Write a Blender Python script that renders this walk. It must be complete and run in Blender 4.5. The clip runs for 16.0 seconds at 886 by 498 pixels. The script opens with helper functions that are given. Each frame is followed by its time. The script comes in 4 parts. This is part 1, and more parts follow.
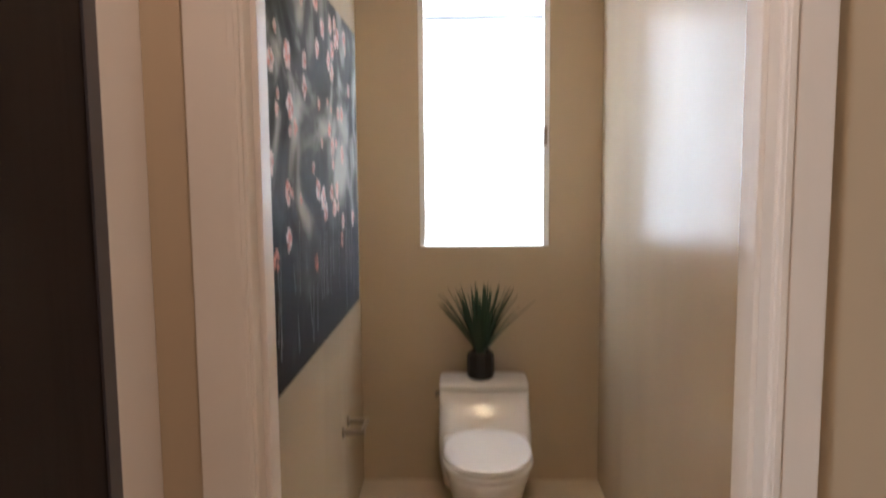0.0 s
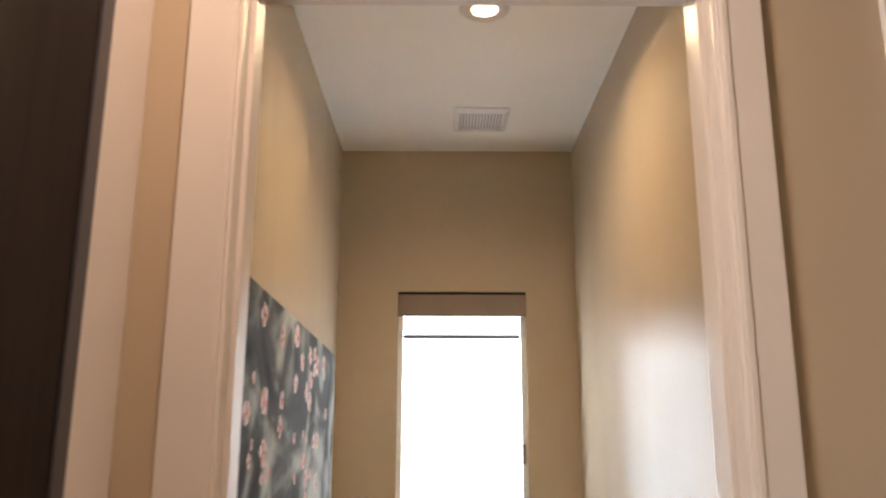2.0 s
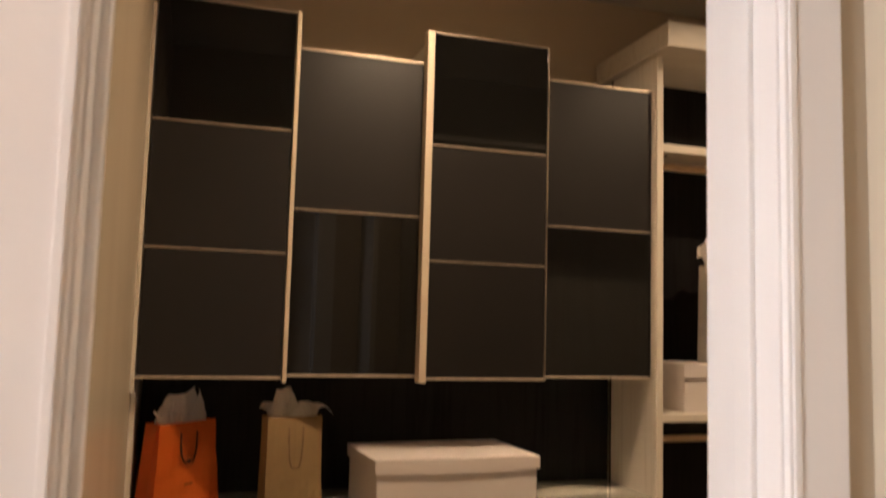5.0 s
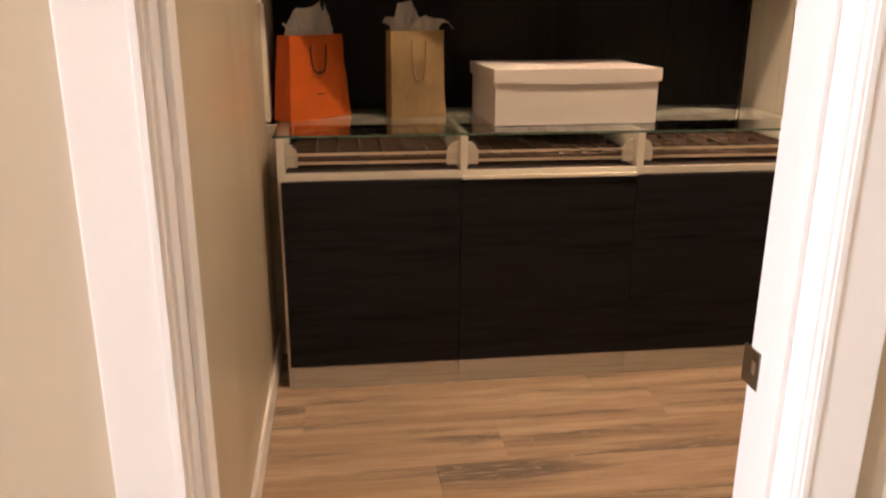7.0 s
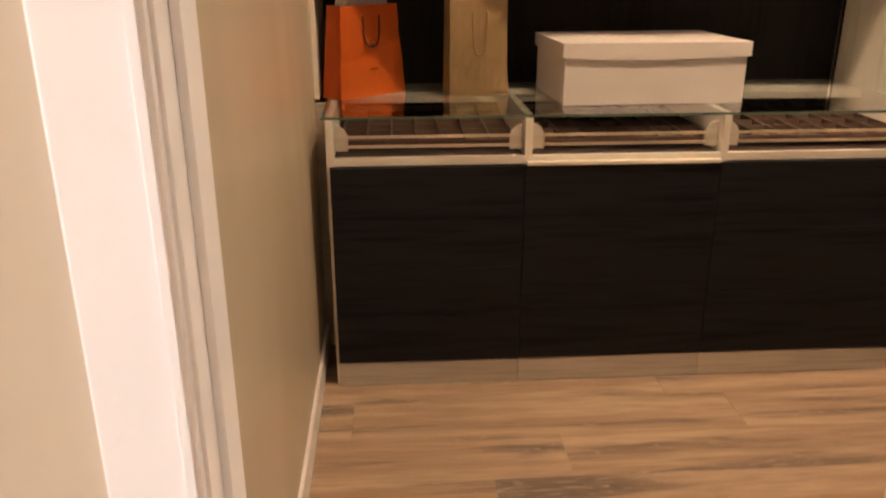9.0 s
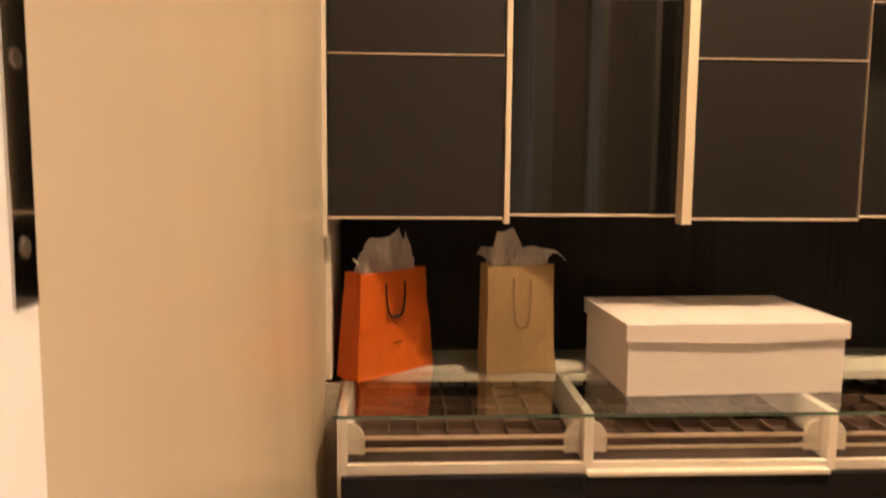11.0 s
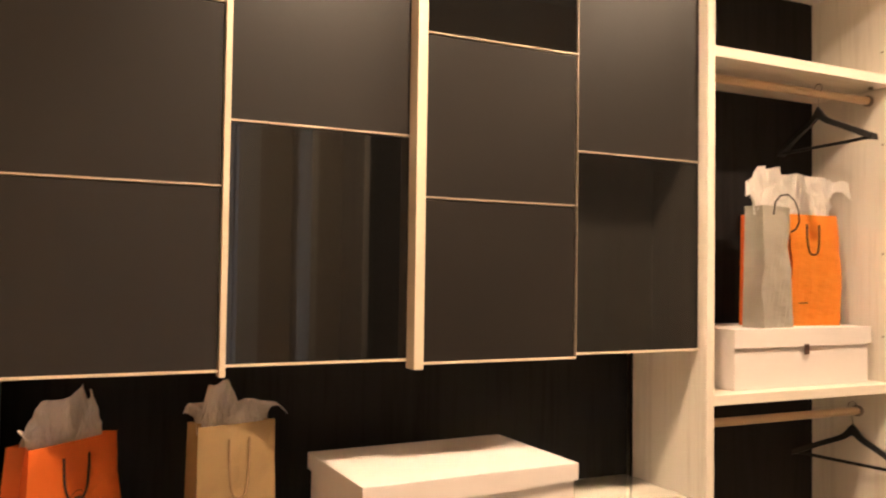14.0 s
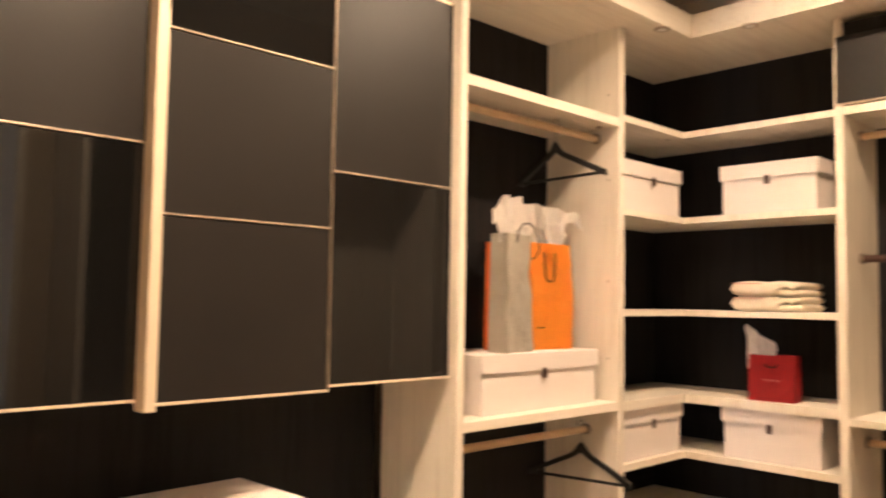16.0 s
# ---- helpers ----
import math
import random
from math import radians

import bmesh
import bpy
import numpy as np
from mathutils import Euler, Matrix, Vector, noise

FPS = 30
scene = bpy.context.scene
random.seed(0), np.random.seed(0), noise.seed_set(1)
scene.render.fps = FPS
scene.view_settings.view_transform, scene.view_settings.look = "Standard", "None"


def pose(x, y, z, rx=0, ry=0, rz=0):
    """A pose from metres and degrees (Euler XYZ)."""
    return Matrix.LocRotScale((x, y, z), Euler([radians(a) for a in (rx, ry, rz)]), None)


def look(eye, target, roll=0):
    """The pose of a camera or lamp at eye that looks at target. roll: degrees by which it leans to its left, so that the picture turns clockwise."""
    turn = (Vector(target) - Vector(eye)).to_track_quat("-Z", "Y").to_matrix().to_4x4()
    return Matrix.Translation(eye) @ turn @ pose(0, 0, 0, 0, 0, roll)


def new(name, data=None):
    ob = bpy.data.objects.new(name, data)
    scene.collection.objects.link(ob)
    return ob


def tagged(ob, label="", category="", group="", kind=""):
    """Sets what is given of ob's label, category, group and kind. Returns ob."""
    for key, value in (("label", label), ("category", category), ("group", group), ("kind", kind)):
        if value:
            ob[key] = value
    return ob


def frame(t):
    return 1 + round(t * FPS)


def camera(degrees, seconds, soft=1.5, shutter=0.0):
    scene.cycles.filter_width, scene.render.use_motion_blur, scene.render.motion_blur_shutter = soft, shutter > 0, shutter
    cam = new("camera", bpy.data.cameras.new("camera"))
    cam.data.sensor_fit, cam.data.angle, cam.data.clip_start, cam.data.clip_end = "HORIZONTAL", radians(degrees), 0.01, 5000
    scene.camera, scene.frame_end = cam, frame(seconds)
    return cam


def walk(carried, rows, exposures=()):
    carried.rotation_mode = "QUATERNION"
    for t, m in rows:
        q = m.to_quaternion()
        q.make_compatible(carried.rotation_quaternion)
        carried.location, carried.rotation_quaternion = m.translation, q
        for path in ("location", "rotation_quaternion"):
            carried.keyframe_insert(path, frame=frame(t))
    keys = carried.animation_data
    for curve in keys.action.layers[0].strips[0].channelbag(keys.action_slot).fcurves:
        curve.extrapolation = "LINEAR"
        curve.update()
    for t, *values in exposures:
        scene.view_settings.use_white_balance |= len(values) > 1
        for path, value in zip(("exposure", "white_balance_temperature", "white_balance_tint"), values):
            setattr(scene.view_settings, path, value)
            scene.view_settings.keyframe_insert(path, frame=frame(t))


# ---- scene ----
cam = camera(57.9, 16.0, soft=2.0, shutter=0.6)
PATH = [
    (0, (-0.841, 0.059, 1.603), (-0.888, 2.045, 1.373), -0.5),
    (0.5, (-0.846, 0.024, 1.686), (-0.898, 2.023, 1.699), -0.3),
    (1, (-0.851, 0.013, 1.734), (-0.9, 1.999, 1.969), -0.2),
    (1.5, (-0.846, 0.019, 1.756), (-0.883, 1.98, 2.148), 0.1),
    (2, (-0.827, 0.04, 1.781), (-0.826, 1.988, 2.234), 0.2),
    (2.5, (-0.697, 0.144, 1.787), (-0.58, 2.086, 2.252), 0.4),
    (3, (-0.525, 0.309, 1.742), (-0.179, 2.217, 2.232), 0.5),
    (3.5, (-0.342, 0.442, 1.748), (0.219, 2.303, 2.221), 0.7),
    (3.7, (-0.268, 0.485, 1.747), (0.344, 2.334, 2.199), 1.0),
    (5.8, (0.206, 0.402, 1.407), (0.702, 2.336, 1.295), 0.5),
    (6, (0.202, 0.393, 1.373), (0.641, 2.333, 1.166), 0.4),
    (6.5, (0.207, 0.376, 1.348), (0.529, 2.295, 0.888), 0.5),
    (7, (0.21, 0.368, 1.345), (0.455, 2.26, 0.745), 0.3),
    (7.5, (0.224, 0.375, 1.339), (0.412, 2.255, 0.682), 0.2),
    (8, (0.226, 0.411, 1.329), (0.379, 2.279, 0.631), 0.1),
    (8.2, (0.224, 0.434, 1.324), (0.366, 2.3, 0.618), 0.0),
    (10.3, (0.167, 0.971, 1.486), (0.265, 2.919, 1.048), 0.1),
    (10.5, (0.182, 1.016, 1.493), (0.274, 2.982, 1.14), 0.1),
    (11, (0.154, 1.114, 1.542), (0.26, 3.097, 1.309), 0.5),
    (11.5, (0.102, 1.198, 1.564), (0.262, 3.186, 1.413), 0.5),
    (12, (0.101, 1.239, 1.576), (0.41, 3.213, 1.482), 0.5),
    (12.5, (0.095, 1.284, 1.585), (0.622, 3.212, 1.536), 0.6),
    (13, (0.111, 1.33, 1.593), (0.787, 3.212, 1.582), 0.7),
    (13.5, (0.122, 1.357, 1.595), (0.882, 3.207, 1.625), 0.7),
    (14, (0.12, 1.358, 1.606), (0.959, 3.173, 1.668), 0.8),
    (14.5, (0.1, 1.403, 1.608), (1.023, 3.175, 1.705), 0.9),
    (15, (0.099, 1.436, 1.613), (1.122, 3.151, 1.729), 0.9),
    (15.5, (0.124, 1.471, 1.617), (1.3, 3.084, 1.738), 0.9),
    (16, (0.155, 1.515, 1.619), (1.537, 2.955, 1.745), 0.9),
]
EXPOSURES = [
    (0, -1.15, 5700, 10), (1, -1.24, 5900, 10), (2.5, -1.12, 6150, 10), (3.7, -0.95, 6200, 12), (5.8, 0.05, 5500, 10), (7, 0.25, 5500, 10), (8.2, 0.25, 5500, 10),
    (10.3, 0.4, 6200, 12), (11.5, 0.95, 5900, 12), (12, 1.08, 5650, 12), (13, 1.10, 5600, 12), (16, 1.10, 5600, 12),
]
walk(cam, [(t, look(eye, target, roll)) for t, eye, target, roll in PATH], EXPOSURES)

# world: daylight sky outside the windows
world = bpy.data.worlds.new("world")
scene.world = world
world.use_nodes = True
sky = world.node_tree.nodes.new("ShaderNodeTexSky")
sky.sky_type, sky.sun_disc = "NISHITA", False
sky.sun_elevation, sky.sun_rotation = radians(50), radians(140)
world.node_tree.nodes["Background"].inputs[1].default_value = 0.12
world.node_tree.links.new(sky.outputs[0], world.node_tree.nodes["Background"].inputs[0])


def area_lamp(name, m, size, power, color, size_y=None, spread=180):
    data = bpy.data.lights.new(name, "AREA")
    data.shape, data.size = ("RECTANGLE", size) if size_y else ("DISK", size)
    if size_y:
        data.size_y = size_y
    data.energy, data.color, data.spread = power, color, radians(spread)
    ob = new(name, data)
    ob.matrix_world = m
    return ob


WARM = (1.0, 0.66, 0.36)
# ceiling cans: two over the closet (the right one unseen), one in the toilet room, two unseen ones added to light the
# hall
area_lamp("closet_can_lamp", pose(0.97, 2.50, 3.095), 0.11, 29, WARM, spread=150)
area_lamp("closet_can_lamp", pose(2.45, 2.35, 3.095), 0.11, 22.5, WARM, spread=150)
area_lamp("toilet_can_lamp", pose(-0.687, 2.505, 3.165), 0.11, 24, WARM, spread=150)
area_lamp("unseen_hall_can", pose(-0.98, 0.76, 3.095), 0.11, 25, (1.0, 0.64, 0.43), spread=160)
area_lamp("unseen_hall_can", pose(-0.70, -1.00, 3.095), 0.11, 12, (1.0, 0.62, 0.39), spread=160)
# daylight: behind the toilet room's shade, and from an unseen window added beyond the hall's left doorway
area_lamp("toilet_window_light", pose(-0.7315, 4.16, 1.86, -90), 0.62, 1150, (0.92, 0.97, 1.0), 1.36)
area_lamp("unseen_side_room_daylight", pose(-4.54, -0.50, 1.50, 0, -90, 0), 1.7, 350, (0.98, 0.98, 0.95), 1.9)


# ---------- materials ----------
def nodes_of(name):
    m = bpy.data.materials.new(name)
    m.use_nodes = True
    t = m.node_tree
    return m, t.nodes, t.links, t.nodes["Principled BSDF"]


def surface(name, color, rough=0.5, metal=0.0, var=0.08, scale=6.0, stretch=(1, 1, 1), bump=0.05, bump_scale=120.0, gloss_var=0.06, coat=0.0, rand=0.0, spec=0.5, depth=0.002):
    """Colour with large and fine variation, uneven gloss and fine relief, in object space."""
    m, n, l, p = nodes_of(name)
    co = n.new("ShaderNodeTexCoord")
    mp = n.new("ShaderNodeMapping")
    mp.inputs["Scale"].default_value = stretch
    l.new(co.outputs["Object"], mp.inputs[0])
    big = n.new("ShaderNodeTexNoise")
    big.inputs["Scale"].default_value, big.inputs["Detail"].default_value = scale, 6
    fine = n.new("ShaderNodeTexNoise")
    fine.inputs["Scale"].default_value, fine.inputs["Detail"].default_value = bump_scale, 4
    l.new(mp.outputs[0], big.inputs[0])
    l.new(mp.outputs[0], fine.inputs[0])
    mix = n.new("ShaderNodeMix")
    mix.data_type = "RGBA"
    mix.inputs["A"].default_value = [c * (1 - var) for c in color] + [1]
    mix.inputs["B"].default_value = [min(1, c * (1 + var)) for c in color] + [1]
    add = n.new("ShaderNodeMath")
    add.operation = "MULTIPLY_ADD"
    add.inputs[1].default_value = 0.35
    l.new(fine.outputs[0], add.inputs[0])
    l.new(big.outputs[0], add.inputs[2])
    rng = n.new("ShaderNodeMapRange")
    rng.inputs[1].default_value, rng.inputs[2].default_value = 0.4, 0.95
    l.new(add.outputs[0], rng.inputs[0])
    out = rng.outputs[0]
    if rand:
        info = n.new("ShaderNodeObjectInfo")
        r = n.new("ShaderNodeMath")
        r.operation = "MULTIPLY_ADD"
        r.inputs[1].default_value = rand
        l.new(info.outputs["Random"], r.inputs[0])
        l.new(out, r.inputs[2])
        out = r.outputs[0]
    l.new(out, mix.inputs["Factor"])
    l.new(mix.outputs["Result"], p.inputs["Base Color"])
    gr = n.new("ShaderNodeMapRange")
    gr.inputs[1].default_value, gr.inputs[2].default_value = 0.3, 0.7
    gr.inputs[3].default_value, gr.inputs[4].default_value = max(0.02, rough - gloss_var), rough + gloss_var
    l.new(big.outputs[0], gr.inputs[0])
    l.new(gr.outputs[0], p.inputs["Roughness"])
    p.inputs["Metallic"].default_value = metal
    p.inputs["Coat Weight"].default_value = coat
    p.inputs["Specular IOR Level"].default_value = spec
    if bump:
        b = n.new("ShaderNodeBump")
        b.inputs["Strength"].default_value, b.inputs["Distance"].default_value = bump, depth
        l.new(fine.outputs[0], b.inputs["Height"])
        l.new(b.outputs[0], p.inputs["Normal"])
    return m


def painted_wall(name, color, rough):
    """Rolled satin paint: orange-peel relief over slow waves of the plaster."""
    m, n, l, p = nodes_of(name)
    co = n.new("ShaderNodeTexCoord")
    a = n.new("ShaderNodeTexNoise")
    a.inputs["Scale"].default_value, a.inputs["Detail"].default_value = 1.6, 3
    b = n.new("ShaderNodeTexNoise")
    b.inputs["Scale"].default_value, b.inputs["Detail"].default_value = 240, 1
    for k in (a, b):
        l.new(co.outputs["Object"], k.inputs[0])
    mix = n.new("ShaderNodeMix")
    mix.data_type = "RGBA"
    mix.inputs["A"].default_value = [v * 0.94 for v in color] + [1]
    mix.inputs["B"].default_value = [min(1, v * 1.06) for v in color] + [1]
    l.new(a.outputs[0], mix.inputs["Factor"])
    l.new(mix.outputs["Result"], p.inputs["Base Color"])
    p.inputs["Roughness"].default_value = rough
    p.inputs["Specular IOR Level"].default_value = 0.115
    p.inputs["Specular Tint"].default_value = (1.0, 0.90, 0.74, 1)
    mp = n.new("ShaderNodeMapping")
    mp.inputs["Scale"].default_value = (1, 1, 0.30)
    l.new(co.outputs["Object"], mp.inputs[0])
    w = n.new("ShaderNodeTexNoise")
    w.inputs["Scale"].default_value, w.inputs["Detail"].default_value, w.inputs["Distortion"].default_value = 2.2, 1, 0.4
    l.new(mp.outputs[0], w.inputs[0])
    b0 = n.new("ShaderNodeBump")
    b0.inputs["Strength"].default_value, b0.inputs["Distance"].default_value = 1.0, 0.010
    l.new(w.outputs[0], b0.inputs["Height"])
    b1 = n.new("ShaderNodeBump")
    b1.inputs["Strength"].default_value, b1.inputs["Distance"].default_value = 0.05, 0.0004
    l.new(b.outputs[0], b1.inputs["Height"])
    l.new(b0.outputs[0], b1.inputs["Normal"])
    l.new(b1.outputs[0], p.inputs["Normal"])
    return m


def wood(name, dark, light, rough, along="X", grain=60.0, rand=0.0, coat=0.0, bump=0.12, spec=0.5):
    """Stretched grain with broad cathedral waves; each plank shifts by its own random."""
    m, n, l, p = nodes_of(name)
    co = n.new("ShaderNodeTexCoord")
    info = n.new("ShaderNodeObjectInfo")
    sh = n.new("ShaderNodeVectorMath")
    sh.operation = "MULTIPLY_ADD"
    cmb = n.new("ShaderNodeCombineXYZ")
    for k in range(3):
        l.new(info.outputs["Random"], cmb.inputs[k])
    sh.inputs[1].default_value = (17.0, 9.0, 5.0) if rand else (0, 0, 0)
    l.new(cmb.outputs[0], sh.inputs[0])
    l.new(co.outputs["Object"], sh.inputs[2])
    mp = n.new("ShaderNodeMapping")
    k = {"X": 0, "Y": 1, "Z": 2}[along]
    s = [1.0, 1.0, 1.0]
    s[k] = 0.055
    mp.inputs["Scale"].default_value = s
    l.new(sh.outputs[0], mp.inputs[0])
    g = n.new("ShaderNodeTexNoise")
    g.inputs["Scale"].default_value, g.inputs["Detail"].default_value, g.inputs["Roughness"].default_value = grain, 8, 0.62
    l.new(mp.outputs[0], g.inputs[0])
    w = n.new("ShaderNodeTexNoise")
    w.inputs["Scale"].default_value, w.inputs["Detail"].default_value, w.inputs["Distortion"].default_value = grain * 0.16, 3, 1.6
    l.new(mp.outputs[0], w.inputs[0])
    ad = n.new("ShaderNodeMath")
    ad.operation = "MULTIPLY_ADD"
    ad.inputs[1].default_value = 0.9
    l.new(w.outputs[0], ad.inputs[0])
    l.new(g.outputs[0], ad.inputs[2])
    r2 = n.new("ShaderNodeMath")
    r2.operation = "MULTIPLY_ADD"
    r2.inputs[1].default_value = rand
    l.new(info.outputs["Random"], r2.inputs[0])
    l.new(ad.outputs[0], r2.inputs[2])
    ramp = n.new("ShaderNodeValToRGB")
    ramp.color_ramp.elements[0].position, ramp.color_ramp.elements[0].color = 0.70, (*dark, 1)
    ramp.color_ramp.elements[1].position, ramp.color_ramp.elements[1].color = 1.0, (*light, 1)
    l.new(r2.outputs[0], ramp.inputs[0])
    l.new(ramp.outputs[0], p.inputs["Base Color"])
    p.inputs["Roughness"].default_value, p.inputs["Coat Weight"].default_value = rough, coat
    p.inputs["Specular IOR Level"].default_value = spec
    b = n.new("ShaderNodeBump")
    b.inputs["Strength"].default_value, b.inputs["Distance"].default_value = bump, 0.002
    l.new(g.outputs[0], b.inputs["Height"])
    l.new(b.outputs[0], p.inputs["Normal"])
    return m


def glowing(name, color, strength):
    m, n, l, p = nodes_of(name)
    p.inputs["Base Color"].default_value = (0.8, 0.8, 0.8, 1)
    p.inputs["Emission Color"].default_value, p.inputs["Emission Strength"].default_value = (*color, 1), strength
    return m


def clear_glass(name, tint, rough=0.0):
    m, n, l, p = nodes_of(name)
    p.inputs["Base Color"].default_value = (*tint, 1)
    p.inputs["Roughness"].default_value, p.inputs["IOR"].default_value = rough, 1.5
    p.inputs["Transmission Weight"].default_value = 1.0
    return m


def shade_cloth(name, color):
    """White roller cloth that lets the day through."""
    m, n, l, p = nodes_of(name)
    tr = n.new("ShaderNodeBsdfTranslucent")
    df = n.new("ShaderNodeBsdfDiffuse")
    wv = n.new("ShaderNodeTexNoise")
    wv.inputs["Scale"].default_value = 300
    mix = n.new("ShaderNodeMixShader")
    mix.inputs[0].default_value = 0.35
    rgb = n.new("ShaderNodeMix")
    rgb.data_type = "RGBA"
    rgb.inputs["A"].default_value = [c * 0.96 for c in color] + [1]
    rgb.inputs["B"].default_value = [*color, 1]
    l.new(wv.outputs[0], rgb.inputs["Factor"])
    l.new(rgb.outputs["Result"], tr.inputs[0])
    l.new(rgb.outputs["Result"], df.inputs[0])
    l.new(tr.outputs[0], mix.inputs[1])
    l.new(df.outputs[0], mix.inputs[2])
    l.new(mix.outputs[0], n["Material Output"].inputs[0])
    return m


def tissue_paper(name):
    m, n, l, p = nodes_of(name)
    p.inputs["Base Color"].default_value = (0.90, 0.88, 0.86, 1)
    p.inputs["Roughness"].default_value = 0.6
    p.inputs["Transmission Weight"].default_value = 0.0
    nz = n.new("ShaderNodeTexNoise")
    nz.inputs["Scale"].default_value, nz.inputs["Detail"].default_value = 45, 5
    b = n.new("ShaderNodeBump")
    b.inputs["Strength"].default_value, b.inputs["Distance"].default_value = 0.25, 0.003
    l.new(nz.outputs[0], b.inputs["Height"])
    l.new(b.outputs[0], p.inputs["Normal"])
    tr = n.new("ShaderNodeBsdfTranslucent")
    tr.inputs[0].default_value = (0.9, 0.87, 0.83, 1)
    mix = n.new("ShaderNodeMixShader")
    mix.inputs[0].default_value = 0.45
    l.new(p.outputs[0], mix.inputs[1])
    l.new(tr.outputs[0], mix.inputs[2])
    l.new(mix.outputs[0], n["Material Output"].inputs[0])
    return m


def abstract_canvas(name):
    """Dark grey-green field of paint with pale cloudy light, and thin scraped stems towards the ground."""
    m, n, l, p = nodes_of(name)
    co = n.new("ShaderNodeTexCoord")
    mp = n.new("ShaderNodeMapping")
    l.new(co.outputs["Object"], mp.inputs[0])
    big = n.new("ShaderNodeTexNoise")
    big.inputs["Scale"].default_value, big.inputs["Detail"].default_value, big.inputs["Distortion"].default_value = 2.6, 7, 1.2
    l.new(mp.outputs[0], big.inputs[0])
    ramp = n.new("ShaderNodeValToRGB")
    e = ramp.color_ramp.elements
    e[0].position, e[0].color = 0.38, (0.013, 0.013, 0.014, 1)
    e[1].position, e[1].color = 0.66, (0.42, 0.44, 0.42, 1)
    k = ramp.color_ramp.elements.new(0.52)
    k.color = (0.072, 0.080, 0.078, 1)
    sep = n.new("ShaderNodeSeparateXYZ")
    l.new(co.outputs["Object"], sep.inputs[0])
    up = n.new("ShaderNodeMapRange")
    up.inputs[1].default_value, up.inputs[2].default_value, up.inputs[3].default_value, up.inputs[4].default_value = 0.18, 0.62, -0.17, 0.03
    l.new(sep.outputs[2], up.inputs[0])
    ad = n.new("ShaderNodeMath")
    l.new(big.outputs[0], ad.inputs[0])
    l.new(up.outputs[0], ad.inputs[1])
    l.new(ad.outputs[0], ramp.inputs[0])
    st = n.new("ShaderNodeMapping")
    st.inputs["Scale"].default_value = (1, 1, 0.05)
    l.new(co.outputs["Object"], st.inputs[0])
    stem = n.new("ShaderNodeTexNoise")
    stem.inputs["Scale"].default_value, stem.inputs["Detail"].default_value, stem.inputs["Distortion"].default_value = 42, 2, 0.6
    l.new(st.outputs[0], stem.inputs[0])
    sr = n.new("ShaderNodeMapRange")
    sr.inputs[1].default_value, sr.inputs[2].default_value = 0.62, 0.74
    l.new(stem.outputs[0], sr.inputs[0])
    low = n.new("ShaderNodeMapRange")
    low.inputs[1].default_value, low.inputs[2].default_value, low.inputs[3].default_value, low.inputs[4].default_value = 0.15, 0.6, 0.5, 0.0
    l.new(sep.outputs[2], low.inputs[0])
    mu = n.new("ShaderNodeMath")
    mu.operation = "MULTIPLY"
    l.new(sr.outputs[0], mu.inputs[0])
    l.new(low.outputs[0], mu.inputs[1])
    mix = n.new("ShaderNodeMix")
    mix.data_type = "RGBA"
    l.new(mu.outputs[0], mix.inputs["Factor"])
    l.new(ramp.outputs[0], mix.inputs["A"])
    mix.inputs["B"].default_value = (0.16, 0.165, 0.18, 1)
    # a blue glaze over the lower far corner, brown glaze along the ground
    far = n.new("ShaderNodeMapRange")
    far.inputs[1].default_value, far.inputs[2].default_value = 1.15, 1.6
    l.new(sep.outputs[1], far.inputs[0])
    dn = n.new("ShaderNodeMapRange")
    dn.inputs[1].default_value, dn.inputs[2].default_value, dn.inputs[3].default_value, dn.inputs[4].default_value = 0.12, 0.50, 0.65, 0.0
    l.new(sep.outputs[2], dn.inputs[0])
    bl = n.new("ShaderNodeMath")
    bl.operation = "MULTIPLY"
    l.new(far.outputs[0], bl.inputs[0])
    l.new(dn.outputs[0], bl.inputs[1])
    g1 = n.new("ShaderNodeMix")
    g1.data_type = "RGBA"
    g1.inputs["B"].default_value = (0.026, 0.033, 0.048, 1)
    l.new(bl.outputs[0], g1.inputs["Factor"])
    g0 = n.new("ShaderNodeMix")
    g0.data_type = "RGBA"
    g0.inputs["B"].default_value = (0.018, 0.013, 0.012, 1)
    l.new(dn.outputs[0], g0.inputs["Factor"])
    l.new(mix.outputs["Result"], g0.inputs["A"])
    l.new(g0.outputs["Result"], g1.inputs["A"])
    l.new(g1.outputs["Result"], p.inputs["Base Color"])
    p.inputs["Roughness"].default_value, p.inputs["Specular IOR Level"].default_value = 0.78, 0.1
    b = n.new("ShaderNodeBump")
    b.inputs["Strength"].default_value, b.inputs["Distance"].default_value = 0.35, 0.004
    nz = n.new("ShaderNodeTexNoise")
    nz.inputs["Scale"].default_value, nz.inputs["Detail"].default_value = 60, 5
    l.new(nz.outputs[0], b.inputs["Height"])
    l.new(b.outputs[0], p.inputs["Normal"])
    return m


